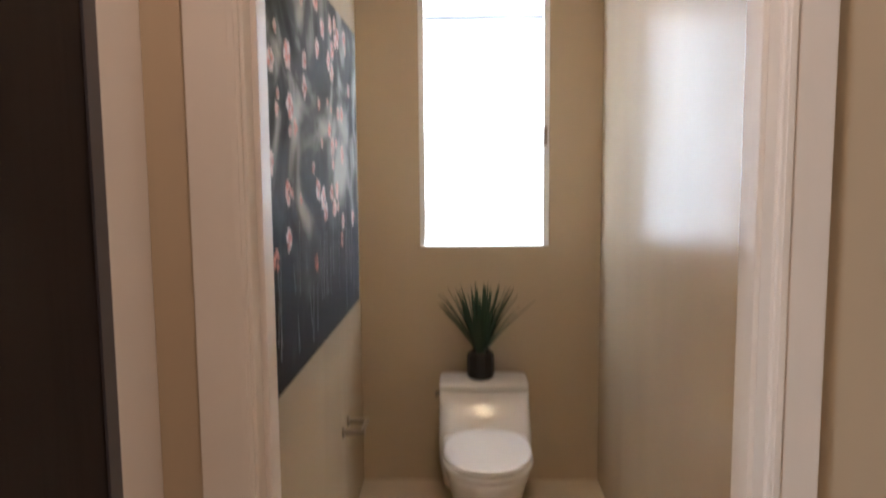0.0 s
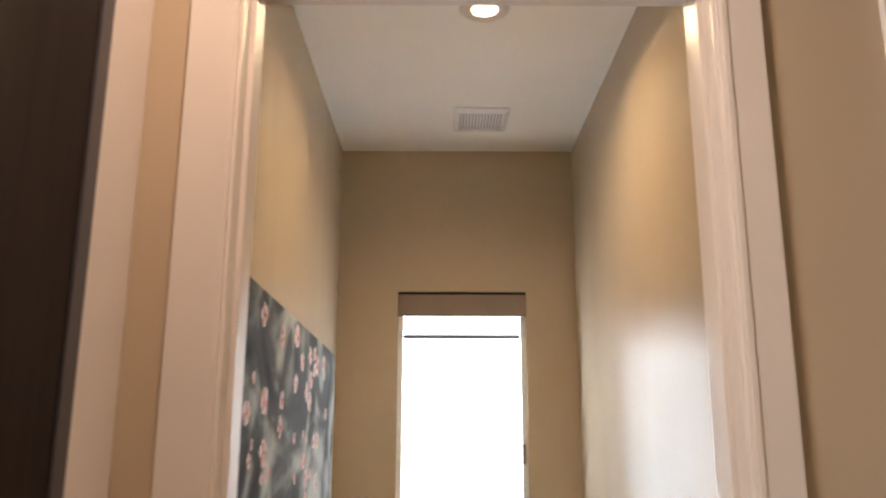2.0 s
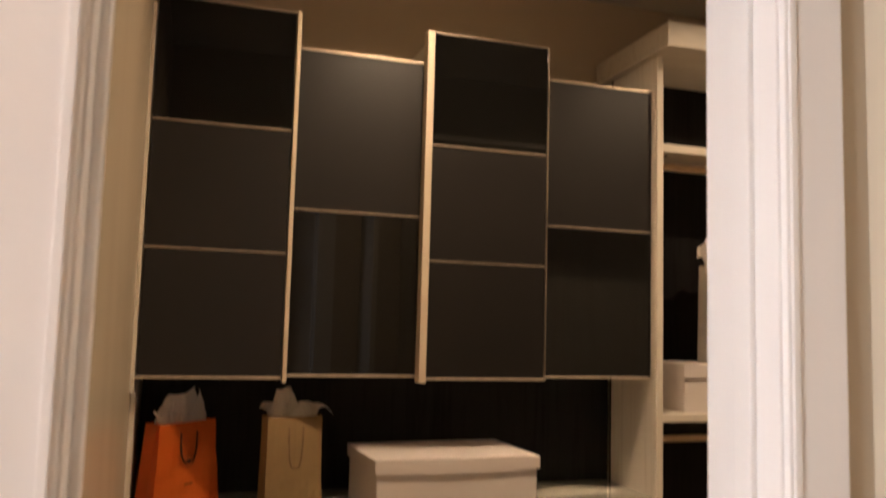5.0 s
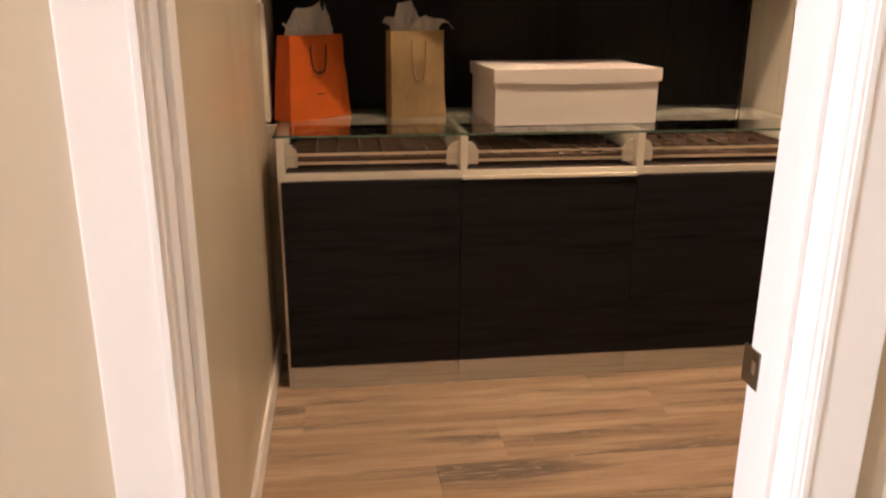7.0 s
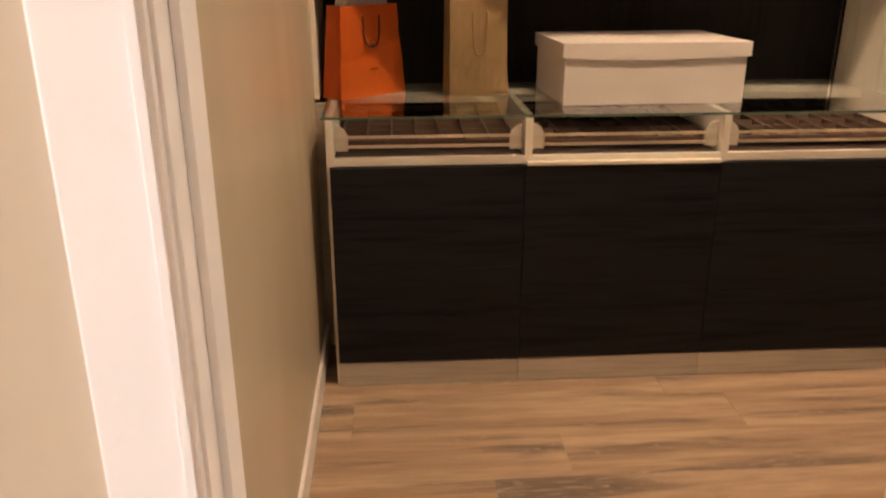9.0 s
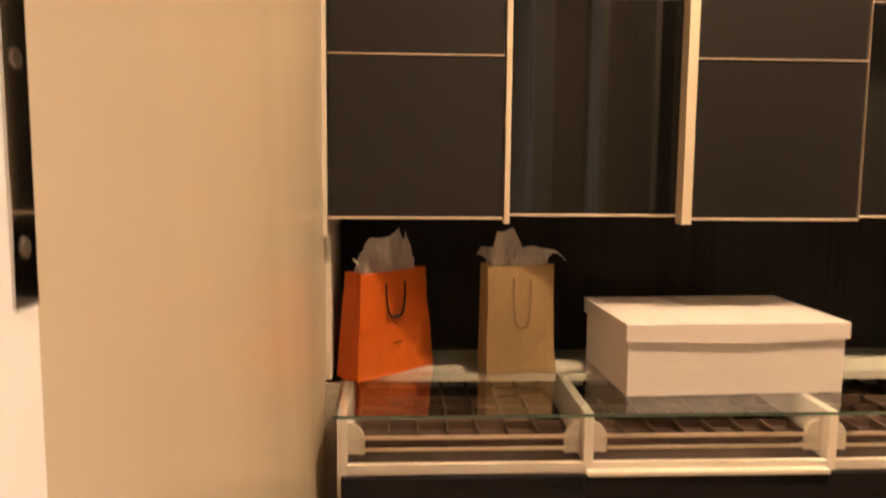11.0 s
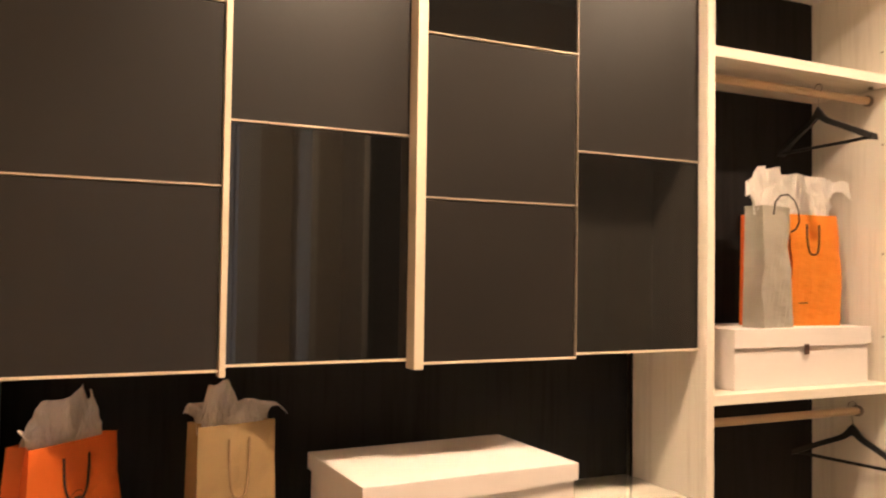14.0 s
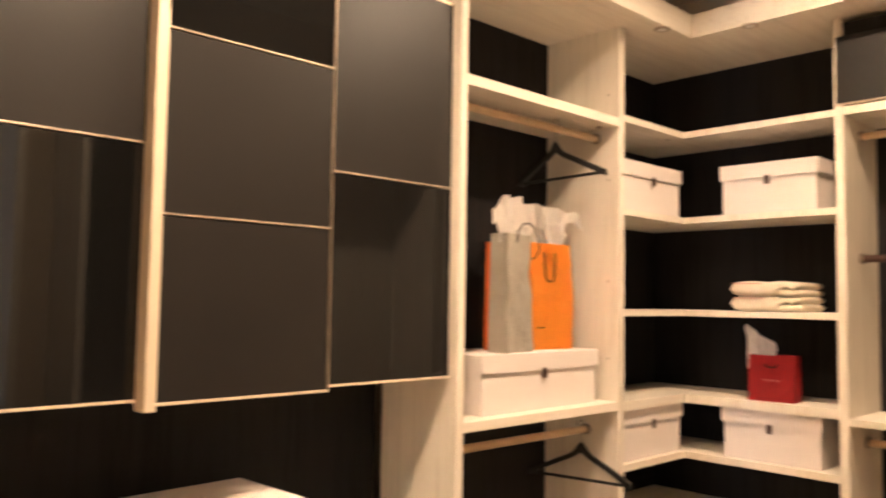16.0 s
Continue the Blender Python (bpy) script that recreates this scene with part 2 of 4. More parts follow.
def oak_floor(name):
    """Tan oak plank: broad greyed heartwood streaks with pale veins, fine grain over all."""
    m, n, l, p = nodes_of(name)
    co = n.new("ShaderNodeTexCoord")
    info = n.new("ShaderNodeObjectInfo")
    cmb = n.new("ShaderNodeCombineXYZ")
    for k in range(3):
        l.new(info.outputs["Random"], cmb.inputs[k])
    sh = n.new("ShaderNodeVectorMath")
    sh.operation = "MULTIPLY_ADD"
    sh.inputs[1].default_value = (37.0, 3.1, 11.0)
    l.new(cmb.outputs[0], sh.inputs[0])
    l.new(co.outputs["Object"], sh.inputs[2])

    def noise(stretch, detail, distortion):
        mp = n.new("ShaderNodeMapping")
        mp.inputs["Scale"].default_value = stretch
        l.new(sh.outputs[0], mp.inputs[0])
        q = n.new("ShaderNodeTexNoise")
        q.inputs["Scale"].default_value, q.inputs["Detail"].default_value, q.inputs["Distortion"].default_value = 1.0, detail, distortion
        l.new(mp.outputs[0], q.inputs[0])
        return q.outputs[0]

    def ranged(v, a, b, c=0.0, d=1.0):
        q = n.new("ShaderNodeMapRange")
        q.interpolation_type = "SMOOTHSTEP"
        for k, f in enumerate((a, b, c, d)):
            q.inputs[k + 1].default_value = f
        l.new(v, q.inputs[0])
        return q.outputs[0]

    def times(a, b):
        q = n.new("ShaderNodeMath")
        q.operation = "MULTIPLY"
        l.new(a, q.inputs[0])
        l.new(b, q.inputs[1])
        return q.outputs[0]

    def mixed(f, a, b):
        q = n.new("ShaderNodeMix")
        q.data_type = "RGBA"
        l.new(f, q.inputs["Factor"])
        for key, v in (("A", a), ("B", b)):
            if isinstance(v, tuple):
                q.inputs[key].default_value = (*v, 1)
            else:
                l.new(v, q.inputs[key])
        return q.outputs["Result"]

    streak = ranged(noise((0.9, 10, 1), 3, 0.5), 0.47, 0.66)
    vein = ranged(noise((9, 75, 1), 3, 2.2), 0.56, 0.66)
    grain = noise((7, 190, 1), 6, 0.2)
    ground = mixed(ranged(noise((1.2, 16, 1), 4, 0.3), 0.35, 0.65), (0.39, 0.256, 0.165), (0.53, 0.372, 0.25))
    grey = mixed(vein, (0.145, 0.105, 0.082), (0.44, 0.345, 0.27))
    col = mixed(times(streak, ranged(grain, 0.25, 0.75, 0.75, 1.0)), ground, grey)
    col = mixed(ranged(grain, 0.35, 0.75, 0.0, 0.35), col, (0.10, 0.07, 0.05))
    l.new(col, p.inputs["Base Color"])
    l.new(ranged(grain, 0.3, 0.7, 0.42, 0.54), p.inputs["Roughness"])
    b = n.new("ShaderNodeBump")
    b.inputs["Strength"].default_value, b.inputs["Distance"].default_value = 0.12, 0.0015
    l.new(grain, b.inputs["Height"])
    l.new(b.outputs[0], p.inputs["Normal"])
    return m


WALL = painted_wall("tan_wall_paint", (0.54, 0.455, 0.340), 0.24)
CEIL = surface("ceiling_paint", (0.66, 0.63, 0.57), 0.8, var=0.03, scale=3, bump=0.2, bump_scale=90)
# lighter copy of the ceiling paint, with bounced daylight put into its colour
CEIL_LIT = surface("lit_ceiling_paint", (0.93, 0.935, 0.90), 0.8, var=0.02, scale=3, bump=0.2, bump_scale=90)
TRIM = surface("trim_paint", (0.82, 0.78, 0.75), 0.38, var=0.02, scale=4, bump=0.03)
FLOORWOOD = oak_floor("oak_plank")
TILE = surface("floor_tile", (0.60, 0.52, 0.40), 0.35, var=0.1, scale=5, bump=0.03)
BIRCH = wood("white_birch_laminate", (0.63, 0.575, 0.49), (0.74, 0.69, 0.605), 0.42, "Z", 70, bump=0.03)
BIRCH_X = wood("white_birch_laminate_shelf", (0.63, 0.575, 0.49), (0.74, 0.69, 0.605), 0.42, "X", 70, bump=0.03)
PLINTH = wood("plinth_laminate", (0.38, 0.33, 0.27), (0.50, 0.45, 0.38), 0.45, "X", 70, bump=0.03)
EBONY = wood("black_brown_oak_front", (0.0022, 0.0023, 0.0030), (0.0135, 0.0132, 0.0155), 0.5, "X", 55, bump=0.4, spec=0.14)
EBONY_Z = wood("black_brown_back_board", (0.0070, 0.0064, 0.0068), (0.0145, 0.0132, 0.0136), 0.55, "Z", 55, bump=0.2, spec=0.12)
FROST = surface("frosted_dark_glass", (0.0100, 0.0084, 0.0078), 0.42, spec=0.48, var=0.05, scale=2, bump=0.0, gloss_var=0.02)
GLOSS = surface("glossy_black_glass", (0.006, 0.006, 0.006), 0.03, var=0.05, scale=2, bump=0.0, gloss_var=0.005, spec=0.36)
ALU = surface("champagne_aluminium", (0.60, 0.51, 0.40), 0.35, metal=0.75, var=0.04, scale=20, stretch=(1, 1, 0.1), bump=0.03)
ALUBAR = surface("cream_metal_profile", (0.74, 0.64, 0.50), 0.4, metal=0.25, var=0.04, scale=20, stretch=(1, 1, 0.1), bump=0.03)
GLASS = clear_glass("clear_shelf_glass", (0.95, 0.98, 0.96))
GLASSEDGE = surface("green_glass_edge", (0.085, 0.13, 0.105), 0.12, var=0.25, scale=25, bump=0.0)
PANE = clear_glass("window_glass", (0.97, 0.99, 0.98))
CLOTH = shade_cloth("roller_shade_cloth", (0.86, 0.86, 0.86))
VALANCE = surface("taupe_valance", (0.30, 0.24, 0.20), 0.7, var=0.04, scale=12, bump=0.1, bump_scale=400)
VINYL = surface("white_vinyl", (0.80, 0.81, 0.82), 0.35, var=0.01, bump=0.0)
# window light put into the colours: seat and lid bluer and brighter, china darker
CERAMIC = surface("vitreous_china", (0.72, 0.71, 0.70), 0.22, var=0.01, bump=0.0, coat=0.0, gloss_var=0.02)
SEATMAT = surface("daylit_seat_plastic", (0.86, 0.88, 0.90), 0.12, var=0.01, bump=0.0)
CHROME = surface("polished_steel", (0.55, 0.54, 0.53), 0.06, metal=1.0, var=0.03, bump=0.0, gloss_var=0.01)
NICKEL = surface("satin_nickel", (0.30, 0.26, 0.22), 0.32, metal=1.0, var=0.06, bump=0.02)
DARKPOT = surface("black_stoneware", (0.018, 0.018, 0.019), 0.45, var=0.2, scale=30, bump=0.3)
LEAF = surface("green_blade", (0.022, 0.055, 0.032), 0.5, var=0.4, scale=14, stretch=(1, 1, 0.3), bump=0.1, rand=0.3)
DARKWOOD = wood("dark_door_wood", (0.010, 0.007, 0.0065), (0.020, 0.014, 0.0125), 0.65, "Z", 40, bump=0.1, spec=0.2)
DARKEDGE = surface("dark_grey_edge", (0.075, 0.075, 0.09), 0.4, var=0.1)
ORANGE = surface("orange_paper", (0.85, 0.19, 0.014), 0.5, var=0.05, scale=9, bump=0.8, bump_scale=8, depth=0.008)
AMBER = surface("bright_orange_paper", (0.95, 0.34, 0.022), 0.42, var=0.05, scale=9, stretch=(0.6, 1, 1.6), bump=1.0, bump_scale=7, depth=0.018)
KRAFT = surface("kraft_paper", (0.52, 0.36, 0.165), 0.65, var=0.06, scale=14, bump=0.7, bump_scale=9, depth=0.006)
GREYPAPER = surface("grey_paper", (0.57, 0.53, 0.46), 0.42, var=0.05, scale=9, stretch=(0.6, 1, 1.6), bump=1.0, bump_scale=7, depth=0.014)
REDPAPER = surface("red_paper", (0.36, 0.012, 0.014), 0.5, var=0.05, scale=9, bump=0.05)
INK = surface("dark_ink", (0.05, 0.015, 0.005), 0.6, var=0.05, bump=0.0)
REDINK = surface("pink_ink", (0.7, 0.30, 0.26), 0.5, var=0.05, bump=0.0)
CORD = surface("black_cord", (0.016, 0.012, 0.010), 0.8, var=0.2, scale=200, bump=0.4, bump_scale=900)
KRAFTCORD = surface("kraft_cord", (0.34, 0.22, 0.11), 0.8, var=0.2, scale=200, bump=0.4, bump_scale=900)
TISSUE = tissue_paper("white_tissue")
WHITEBOX = surface("white_box_card", (0.68, 0.63, 0.61), 0.6, var=0.03, scale=8, stretch=(1, 4, 4), bump=0.08, bump_scale=220)
LEATHER = surface("brown_leather", (0.05, 0.022, 0.015), 0.5, var=0.2, scale=60, bump=0.2)
BLACKWOOD = surface("black_hanger_wood", (0.008, 0.008, 0.008), 0.48, var=0.2, scale=40, bump=0.05)
DOWNRING = surface("satin_steel_ring", (0.42, 0.36, 0.29), 0.4, metal=0.3, var=0.05, bump=0.0)
RODWOOD = wood("oak_veneer_rod", (0.48, 0.33, 0.20), (0.62, 0.46, 0.29), 0.4, "X", 70, bump=0.03)
# bay bottom, set darker than the birch edge in front of it
BAYDARK = surface("dark_brown_bay", (0.055, 0.036, 0.027), 0.6, var=0.1, scale=12, bump=0.05)
TRAYFELT = surface("taupe_tray_felt", (0.062, 0.034, 0.021), 0.9, var=0.12, scale=40, bump=0.2, bump_scale=500)
TOWEL = surface("cream_towel", (0.70, 0.62, 0.50), 0.95, var=0.06, scale=40, bump=0.9, bump_scale=330)
TOWELBAND = surface("rose_towel_band", (0.62, 0.42, 0.34), 0.9, var=0.06, scale=40, bump=0.5, bump_scale=330)
CANVAS = abstract_canvas("dark_meadow_painting")
CANVASEDGE = surface("canvas_edge", (0.02, 0.02, 0.021), 0.6, var=0.2, bump=0.1)
PINK = surface("coral_paint_dab", (0.42, 0.16, 0.12), 0.5, var=0.5, scale=50, bump=0.3, rand=0.6)
STEMPAINT = surface("grey_stem_paint", (0.20, 0.20, 0.21), 0.5, var=0.4, scale=30, bump=0.1, rand=0.5)
PALE = surface("pale_pink_paint_dab", (0.52, 0.40, 0.37), 0.5, var=0.4, scale=50, bump=0.3, rand=0.6)
LAMPGLOW = glowing("lamp_lens", (1.0, 0.80, 0.55), 14)
GRILLE_WHITE = surface("white_grille_plastic", (0.90, 0.89, 0.88), 0.35, var=0.02, bump=0.0)
GRILLE_GREY = surface("grey_grille_backing", (0.46, 0.47, 0.50), 0.6, var=0.04, bump=0.0)
WHITEMETAL = surface("white_enamel", (0.78, 0.76, 0.73), 0.4, var=0.02, bump=0.0)
# near-black that puts the shadow inside the valance gap and vent into colour
DARKHOLE = surface("hollow_shadow", (0.02, 0.018, 0.016), 0.8, bump=0.0)
ROOFOUT = surface("outside_ground", (0.3, 0.3, 0.28), 0.9)


# ---------- building helpers ----------
def slab(bm, x0, x1, y0, y1, z0, z1, bevel=0.0):
    """A box between two corners, with its edges eased when bevel is given."""
    vs = bmesh.ops.create_cube(bm, size=1.0)["verts"]
    for v in vs:
        v.co = Vector(((x0 + x1) / 2 + v.co.x * (x1 - x0), (y0 + y1) / 2 + v.co.y * (y1 - y0), (z0 + z1) / 2 + v.co.z * (z1 - z0)))
    if bevel:
        edges = list({e for v in vs for e in v.link_edges})
        bmesh.ops.bevel(bm, geom=edges, offset=bevel, segments=2, profile=0.7, affect="EDGES")
    return bm


def rod(bm, a, b, r, seg=12, r2=None):
    """A round bar from a to b."""
    a, b = Vector(a), Vector(b)
    m = Matrix.Translation((a + b) / 2) @ (b - a).to_track_quat("Z", "Y").to_matrix().to_4x4()
    bmesh.ops.create_cone(bm, cap_ends=True, segments=seg, radius1=r, radius2=r if r2 is None else r2, depth=(b - a).length, matrix=m)
    return bm


def tube(bm, pts, r, seg=6):
    """A round cord along a row of points."""
    pts = [Vector(p) for p in pts]
    rings = []
    for i, p in enumerate(pts):
        d = (pts[min(i + 1, len(pts) - 1)] - pts[max(i - 1, 0)]).normalized()
        u = d.cross(Vector((0.31, 0.2, 0.93)))
        if u.length < 0.05:
            u = d.cross(Vector((1, 0, 0)))
        u.normalize()
        w = d.cross(u)
        rings.append([bm.verts.new(p + r * (math.cos(2 * math.pi * k / seg) * u + math.sin(2 * math.pi * k / seg) * w)) for k in range(seg)])
    for a, b in zip(rings, rings[1:]):
        for k in range(seg):
            bm.faces.new((a[k], a[(k + 1) % seg], b[(k + 1) % seg], b[k]))
    bm.faces.new(rings[0][::-1])
    bm.faces.new(rings[-1])
    return bm


def lathe(bm, profile, center=(0, 0), seg=32):
    """Turn a profile of (radius, z) about a vertical axis."""
    rings = []
    for r, z in profile:
        rings.append([bm.verts.new((center[0] + r * math.cos(2 * math.pi * k / seg), center[1] + r * math.sin(2 * math.pi * k / seg), z)) for k in range(seg)])
    for a, b in zip(rings, rings[1:]):
        for k in range(seg):
            bm.faces.new((a[k], a[(k + 1) % seg], b[(k + 1) % seg], b[k]))
    if profile[0][0] > 1e-6:
        bm.faces.new(rings[0][::-1])
    if profile[-1][0] > 1e-6:
        bm.faces.new(rings[-1])
    return bm


def loft(bm, loops, caps=True):
    """Skin over closed loops that have the same number of points."""
    rings = [[bm.verts.new(p) for p in lp] for lp in loops]
    n = len(rings[0])
    for a, b in zip(rings, rings[1:]):
        for k in range(n):
            bm.faces.new((a[k], a[(k + 1) % n], b[(k + 1) % n], b[k]))
    if caps:
        bm.faces.new(rings[0][::-1])
        bm.faces.new(rings[-1])
    return bm


def made(name, bm, material, smooth=False):
    bmesh.ops.recalc_face_normals(bm, faces=bm.faces[:])
    me = bpy.data.meshes.new(name)
    bm.to_mesh(me)
    bm.free()
    me.materials.append(material)
    if smooth:
        for p in me.polygons:
            p.use_smooth = True
    return me


def part(name, bm, material, parent, label="", smooth=False):
    """One mesh of its own under a thing or under a part."""
    ob = new(name, made(name, bm, material, smooth))
    ob.parent = parent
    return tagged(ob, label)


def thing(name, m, label, category, group=""):
    ob = new(name)
    ob.empty_display_size = 0.05
    ob.matrix_world = m
    return tagged(ob, label, category, group)


def structure(name, bm, material, label="", category="wall", smooth=False):
    return tagged(new(name, made(name, bm, material, smooth)), label, category, kind="structure")


def B(*a, bevel=0.0):
    return slab(bmesh.new(), *a, bevel=bevel)


# ---------- the rooms ----------
DOOR_TOP = 2.58
CEIL_Z = 3.12
WC_CEIL = 3.19
WALL_Y, WALL_BACK = 1.283, 1.402
HALL_X = 0.975
# front wall between the hall and both rooms, two door openings through it
bm = bmesh.new()
for x0, x1 in ((-1.45, -1.184), (-0.351, -0.0025), (0.8425, 4.2)):
    slab(bm, x0, x1, WALL_Y, WALL_BACK, 0, 3.3)
slab(bm, -1.184, -0.351, WALL_Y, WALL_BACK, DOOR_TOP + 0.02, 3.3)
slab(bm, -0.0025, 0.8425, WALL_Y, WALL_BACK, DOOR_TOP + 0.02, 3.3)
structure("wall_front", bm, WALL, "tan painted wall with two white-cased door openings")
structure("wall_partition", B(-0.175, -0.055, WALL_BACK, 3.9, 0, 3.3), WALL, "tan satin painted partition wall")
structure("wall_toilet_side", B(-1.45, -1.335, WALL_BACK, 3.9, 0, 3.3), WALL, "tan satin painted wall")
bm = bmesh.new()
WX0, WX1, WZ0, WZ1 = -1.043, -0.420, 1.169, 2.464
slab(bm, -1.45, WX0, 3.9, 4.06, 0, 3.3)
slab(bm, WX1, -0.115, 3.9, 4.06, 0, 3.3)
slab(bm, WX0, WX1, 3.9, 4.06, 0, WZ0)
slab(bm, WX0, WX1, 3.9, 4.06, WZ1, 3.3)
structure("wall_toilet_back", bm, WALL, "tan painted outer wall with a tall narrow window")
structure("wall_closet_back", B(-0.055, 4.2, 3.755, 3.9, 0, 3.3), WALL, "tan painted closet wall")
structure("wall_closet_side", B(3.75, 3.9, WALL_BACK, 3.755, 0, 3.3), WALL, "tan painted closet wall")
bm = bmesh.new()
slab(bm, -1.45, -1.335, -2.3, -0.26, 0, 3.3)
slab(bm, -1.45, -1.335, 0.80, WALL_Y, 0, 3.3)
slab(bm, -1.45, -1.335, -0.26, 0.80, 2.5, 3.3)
structure("wall_hall_left", bm, WALL, "tan painted hall wall with an unseen doorway added for daylight")
# plain unseen room with one window, added to bring daylight in from the left
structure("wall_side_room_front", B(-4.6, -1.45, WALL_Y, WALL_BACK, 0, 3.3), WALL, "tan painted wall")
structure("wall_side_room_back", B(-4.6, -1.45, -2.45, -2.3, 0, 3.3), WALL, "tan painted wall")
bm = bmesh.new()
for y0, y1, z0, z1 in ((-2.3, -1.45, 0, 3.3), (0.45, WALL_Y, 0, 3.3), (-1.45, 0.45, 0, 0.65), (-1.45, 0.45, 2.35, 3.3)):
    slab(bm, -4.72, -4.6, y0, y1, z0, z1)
structure("wall_side_room_end", bm, WALL, "tan painted unseen wall with a window opening added for daylight")
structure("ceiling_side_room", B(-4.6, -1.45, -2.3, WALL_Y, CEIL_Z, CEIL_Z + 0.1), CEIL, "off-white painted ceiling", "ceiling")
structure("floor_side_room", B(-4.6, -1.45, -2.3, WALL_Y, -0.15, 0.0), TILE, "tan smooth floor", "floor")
structure("wall_hall_right", B(HALL_X, HALL_X + 0.12, -2.3, WALL_Y, 0, 3.3), WALL, "tan painted hall wall")
structure("wall_hall_back", B(-1.45, HALL_X + 0.12, -2.45, -2.3, 0, 3.3), WALL, "tan painted hall wall")
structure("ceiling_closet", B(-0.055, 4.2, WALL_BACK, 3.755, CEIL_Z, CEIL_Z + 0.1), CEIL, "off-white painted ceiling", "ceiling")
structure("ceiling_toilet", B(-1.335, -0.175, WALL_BACK, 3.9, WC_CEIL, WC_CEIL + 0.1), CEIL_LIT, "off-white painted ceiling", "ceiling")
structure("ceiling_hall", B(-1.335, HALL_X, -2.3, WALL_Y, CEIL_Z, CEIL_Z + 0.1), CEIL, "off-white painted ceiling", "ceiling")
structure("subfloor", B(-1.45, 4.2, -2.45, 4.06, -0.15, -0.012), TILE, "plain subfloor under the planks", "floor")
structure("floor_toilet", B(-1.335, -0.175, 1.365, 3.9, -0.012, 0.0), TILE, "tan smooth toilet-room floor", "floor")
structure("baseboard_closet", B(-0.055, -0.043, 1.422, 3.40, 0, 0.095, bevel=0.003), TRIM, "low white painted baseboard", "baseboard")
# ground outside the windows
structure("ground", B(-60, 60, -60, 60, -0.4, -0.3), ROOFOUT, "pale ground outside", "ground")


def casing(name, x0, x1, jamb_l, jamb_r, far_l, far_r, label):
    """A cased opening: flat casing with a raised inner bead on both faces of the wall, jamb boards and stops."""
    top, y_face, y_back = DOOR_TOP, 1.267, 1.4245
    ob = structure(name, B(jamb_l - 0.018, jamb_l, y_face + 0.010, y_back, 0, top, bevel=0.002), TRIM, label, "door frame")
    part("jamb", B(jamb_r, jamb_r + 0.018, y_face + 0.010, y_back, 0, top, bevel=0.002), TRIM, ob)
    part("head_jamb", B(jamb_l - 0.018, jamb_r + 0.018, y_face + 0.010, y_back, top, top + 0.018, bevel=0.002), TRIM, ob)
    for a, b, inner in ((x0, jamb_l - 0.005, -1), (jamb_r + 0.005, x1, 1)):
        bm = B(a, b, y_face, y_face + 0.0158, 0, top + 0.09, bevel=0.003)
        e0, e1 = (b - 0.016, b - 0.006) if inner < 0 else (a + 0.006, a + 0.016)
        slab(bm, e0, e1, y_face - 0.003, y_face + 0.004, 0, top + 0.01, bevel=0.001)
        part("casing", bm, TRIM, ob)
    part("head_casing", B(x0, x1, y_face + 0.001, y_face + 0.0150, top + 0.004, top + 0.092, bevel=0.003), TRIM, ob)
    for a, b in ((far_l, jamb_l - 0.0185), (jamb_r + 0.0185, far_r)):
        part("far_casing", B(a, b, WALL_BACK + 0.0005, y_back - 0.003, 0, top + 0.09, bevel=0.003), TRIM, ob)
    part("far_head_casing", B(jamb_l - 0.018, jamb_r + 0.018, WALL_BACK + 0.0005, y_back - 0.003, top + 0.0185, top + 0.09, bevel=0.003), TRIM, ob)
    for a, b in ((jamb_l, jamb_l + 0.010), (jamb_r - 0.010, jamb_r)):
        part("stop", B(a, b, 1.320, 1.356, 0, top - 0.012, bevel=0.003), TRIM, ob)
    part("head_stop", B(jamb_l, jamb_r, 1.320, 1.356, top - 0.012, top, bevel=0.003), TRIM, ob)
    return ob


casing("door_frame_closet", -0.081, 0.921, 0.0155, 0.8245, -0.053, 0.93, "white painted door frame of the closet, door removed")
casing("door_frame_toilet", -1.254, -0.289, -1.166, -0.370, -1.26, -0.278, "white painted door frame of the toilet room")
# polished hinge leaf on the closet's jamb, strike plate opposite
hinge = thing("hinge_leaf", pose(0.0155, 1.409, 1.485), "polished steel hinge leaf on the white door jamb", "hinge")
part("leaf", B(-0.001, 0.0012, -0.005, 0.0135, 0, 0.18, bevel=0.0006), CHROME, hinge)
for z in (0.022, 0.09, 0.158):
    bm = bmesh.new()
    rod(bm, (0.0, 0.004, z), (0.0020, 0.004, z), 0.0035, 12)
    part("screw", bm, NICKEL, hinge, "countersunk screw")
strike = thing("strike_plate", pose(0.8245, 1.420, 0.775), "dark nickel strike plate on the white door jamb", "strike plate")
bm = bmesh.new()
slab(bm, -0.0018, 0.001, -0.026, 0.021, 0, 0.020, bevel=0.0005)
slab(bm, -0.0018, 0.001, -0.026, 0.021, 0.043, 0.062, bevel=0.0005)
slab(bm, -0.0018, 0.001, -0.026, -0.016, 0.020, 0.043)
slab(bm, -0.0018, 0.001, -0.002, 0.021, 0.020, 0.043)
part("plate", bm, NICKEL, strike)
part("latch_hole", B(-0.0006, 0.0012, -0.016, -0.002, 0.020, 0.043), CHROME, strike, "bright latch hole")
for z in (0.010, 0.053):
    bm = bmesh.new()
    rod(bm, (-0.0026, -0.009, z), (0.0, -0.009, z), 0.004, 10)
    part("screw", bm, NICKEL, strike)

# white trim and dark door on the hall's left wall
structure("trim_hall", B(-1.335, -1.322, 1.1265, 1.2825, 0, 2.70, bevel=0.003), TRIM, "wide white painted trim board beside a dark door", "trim")
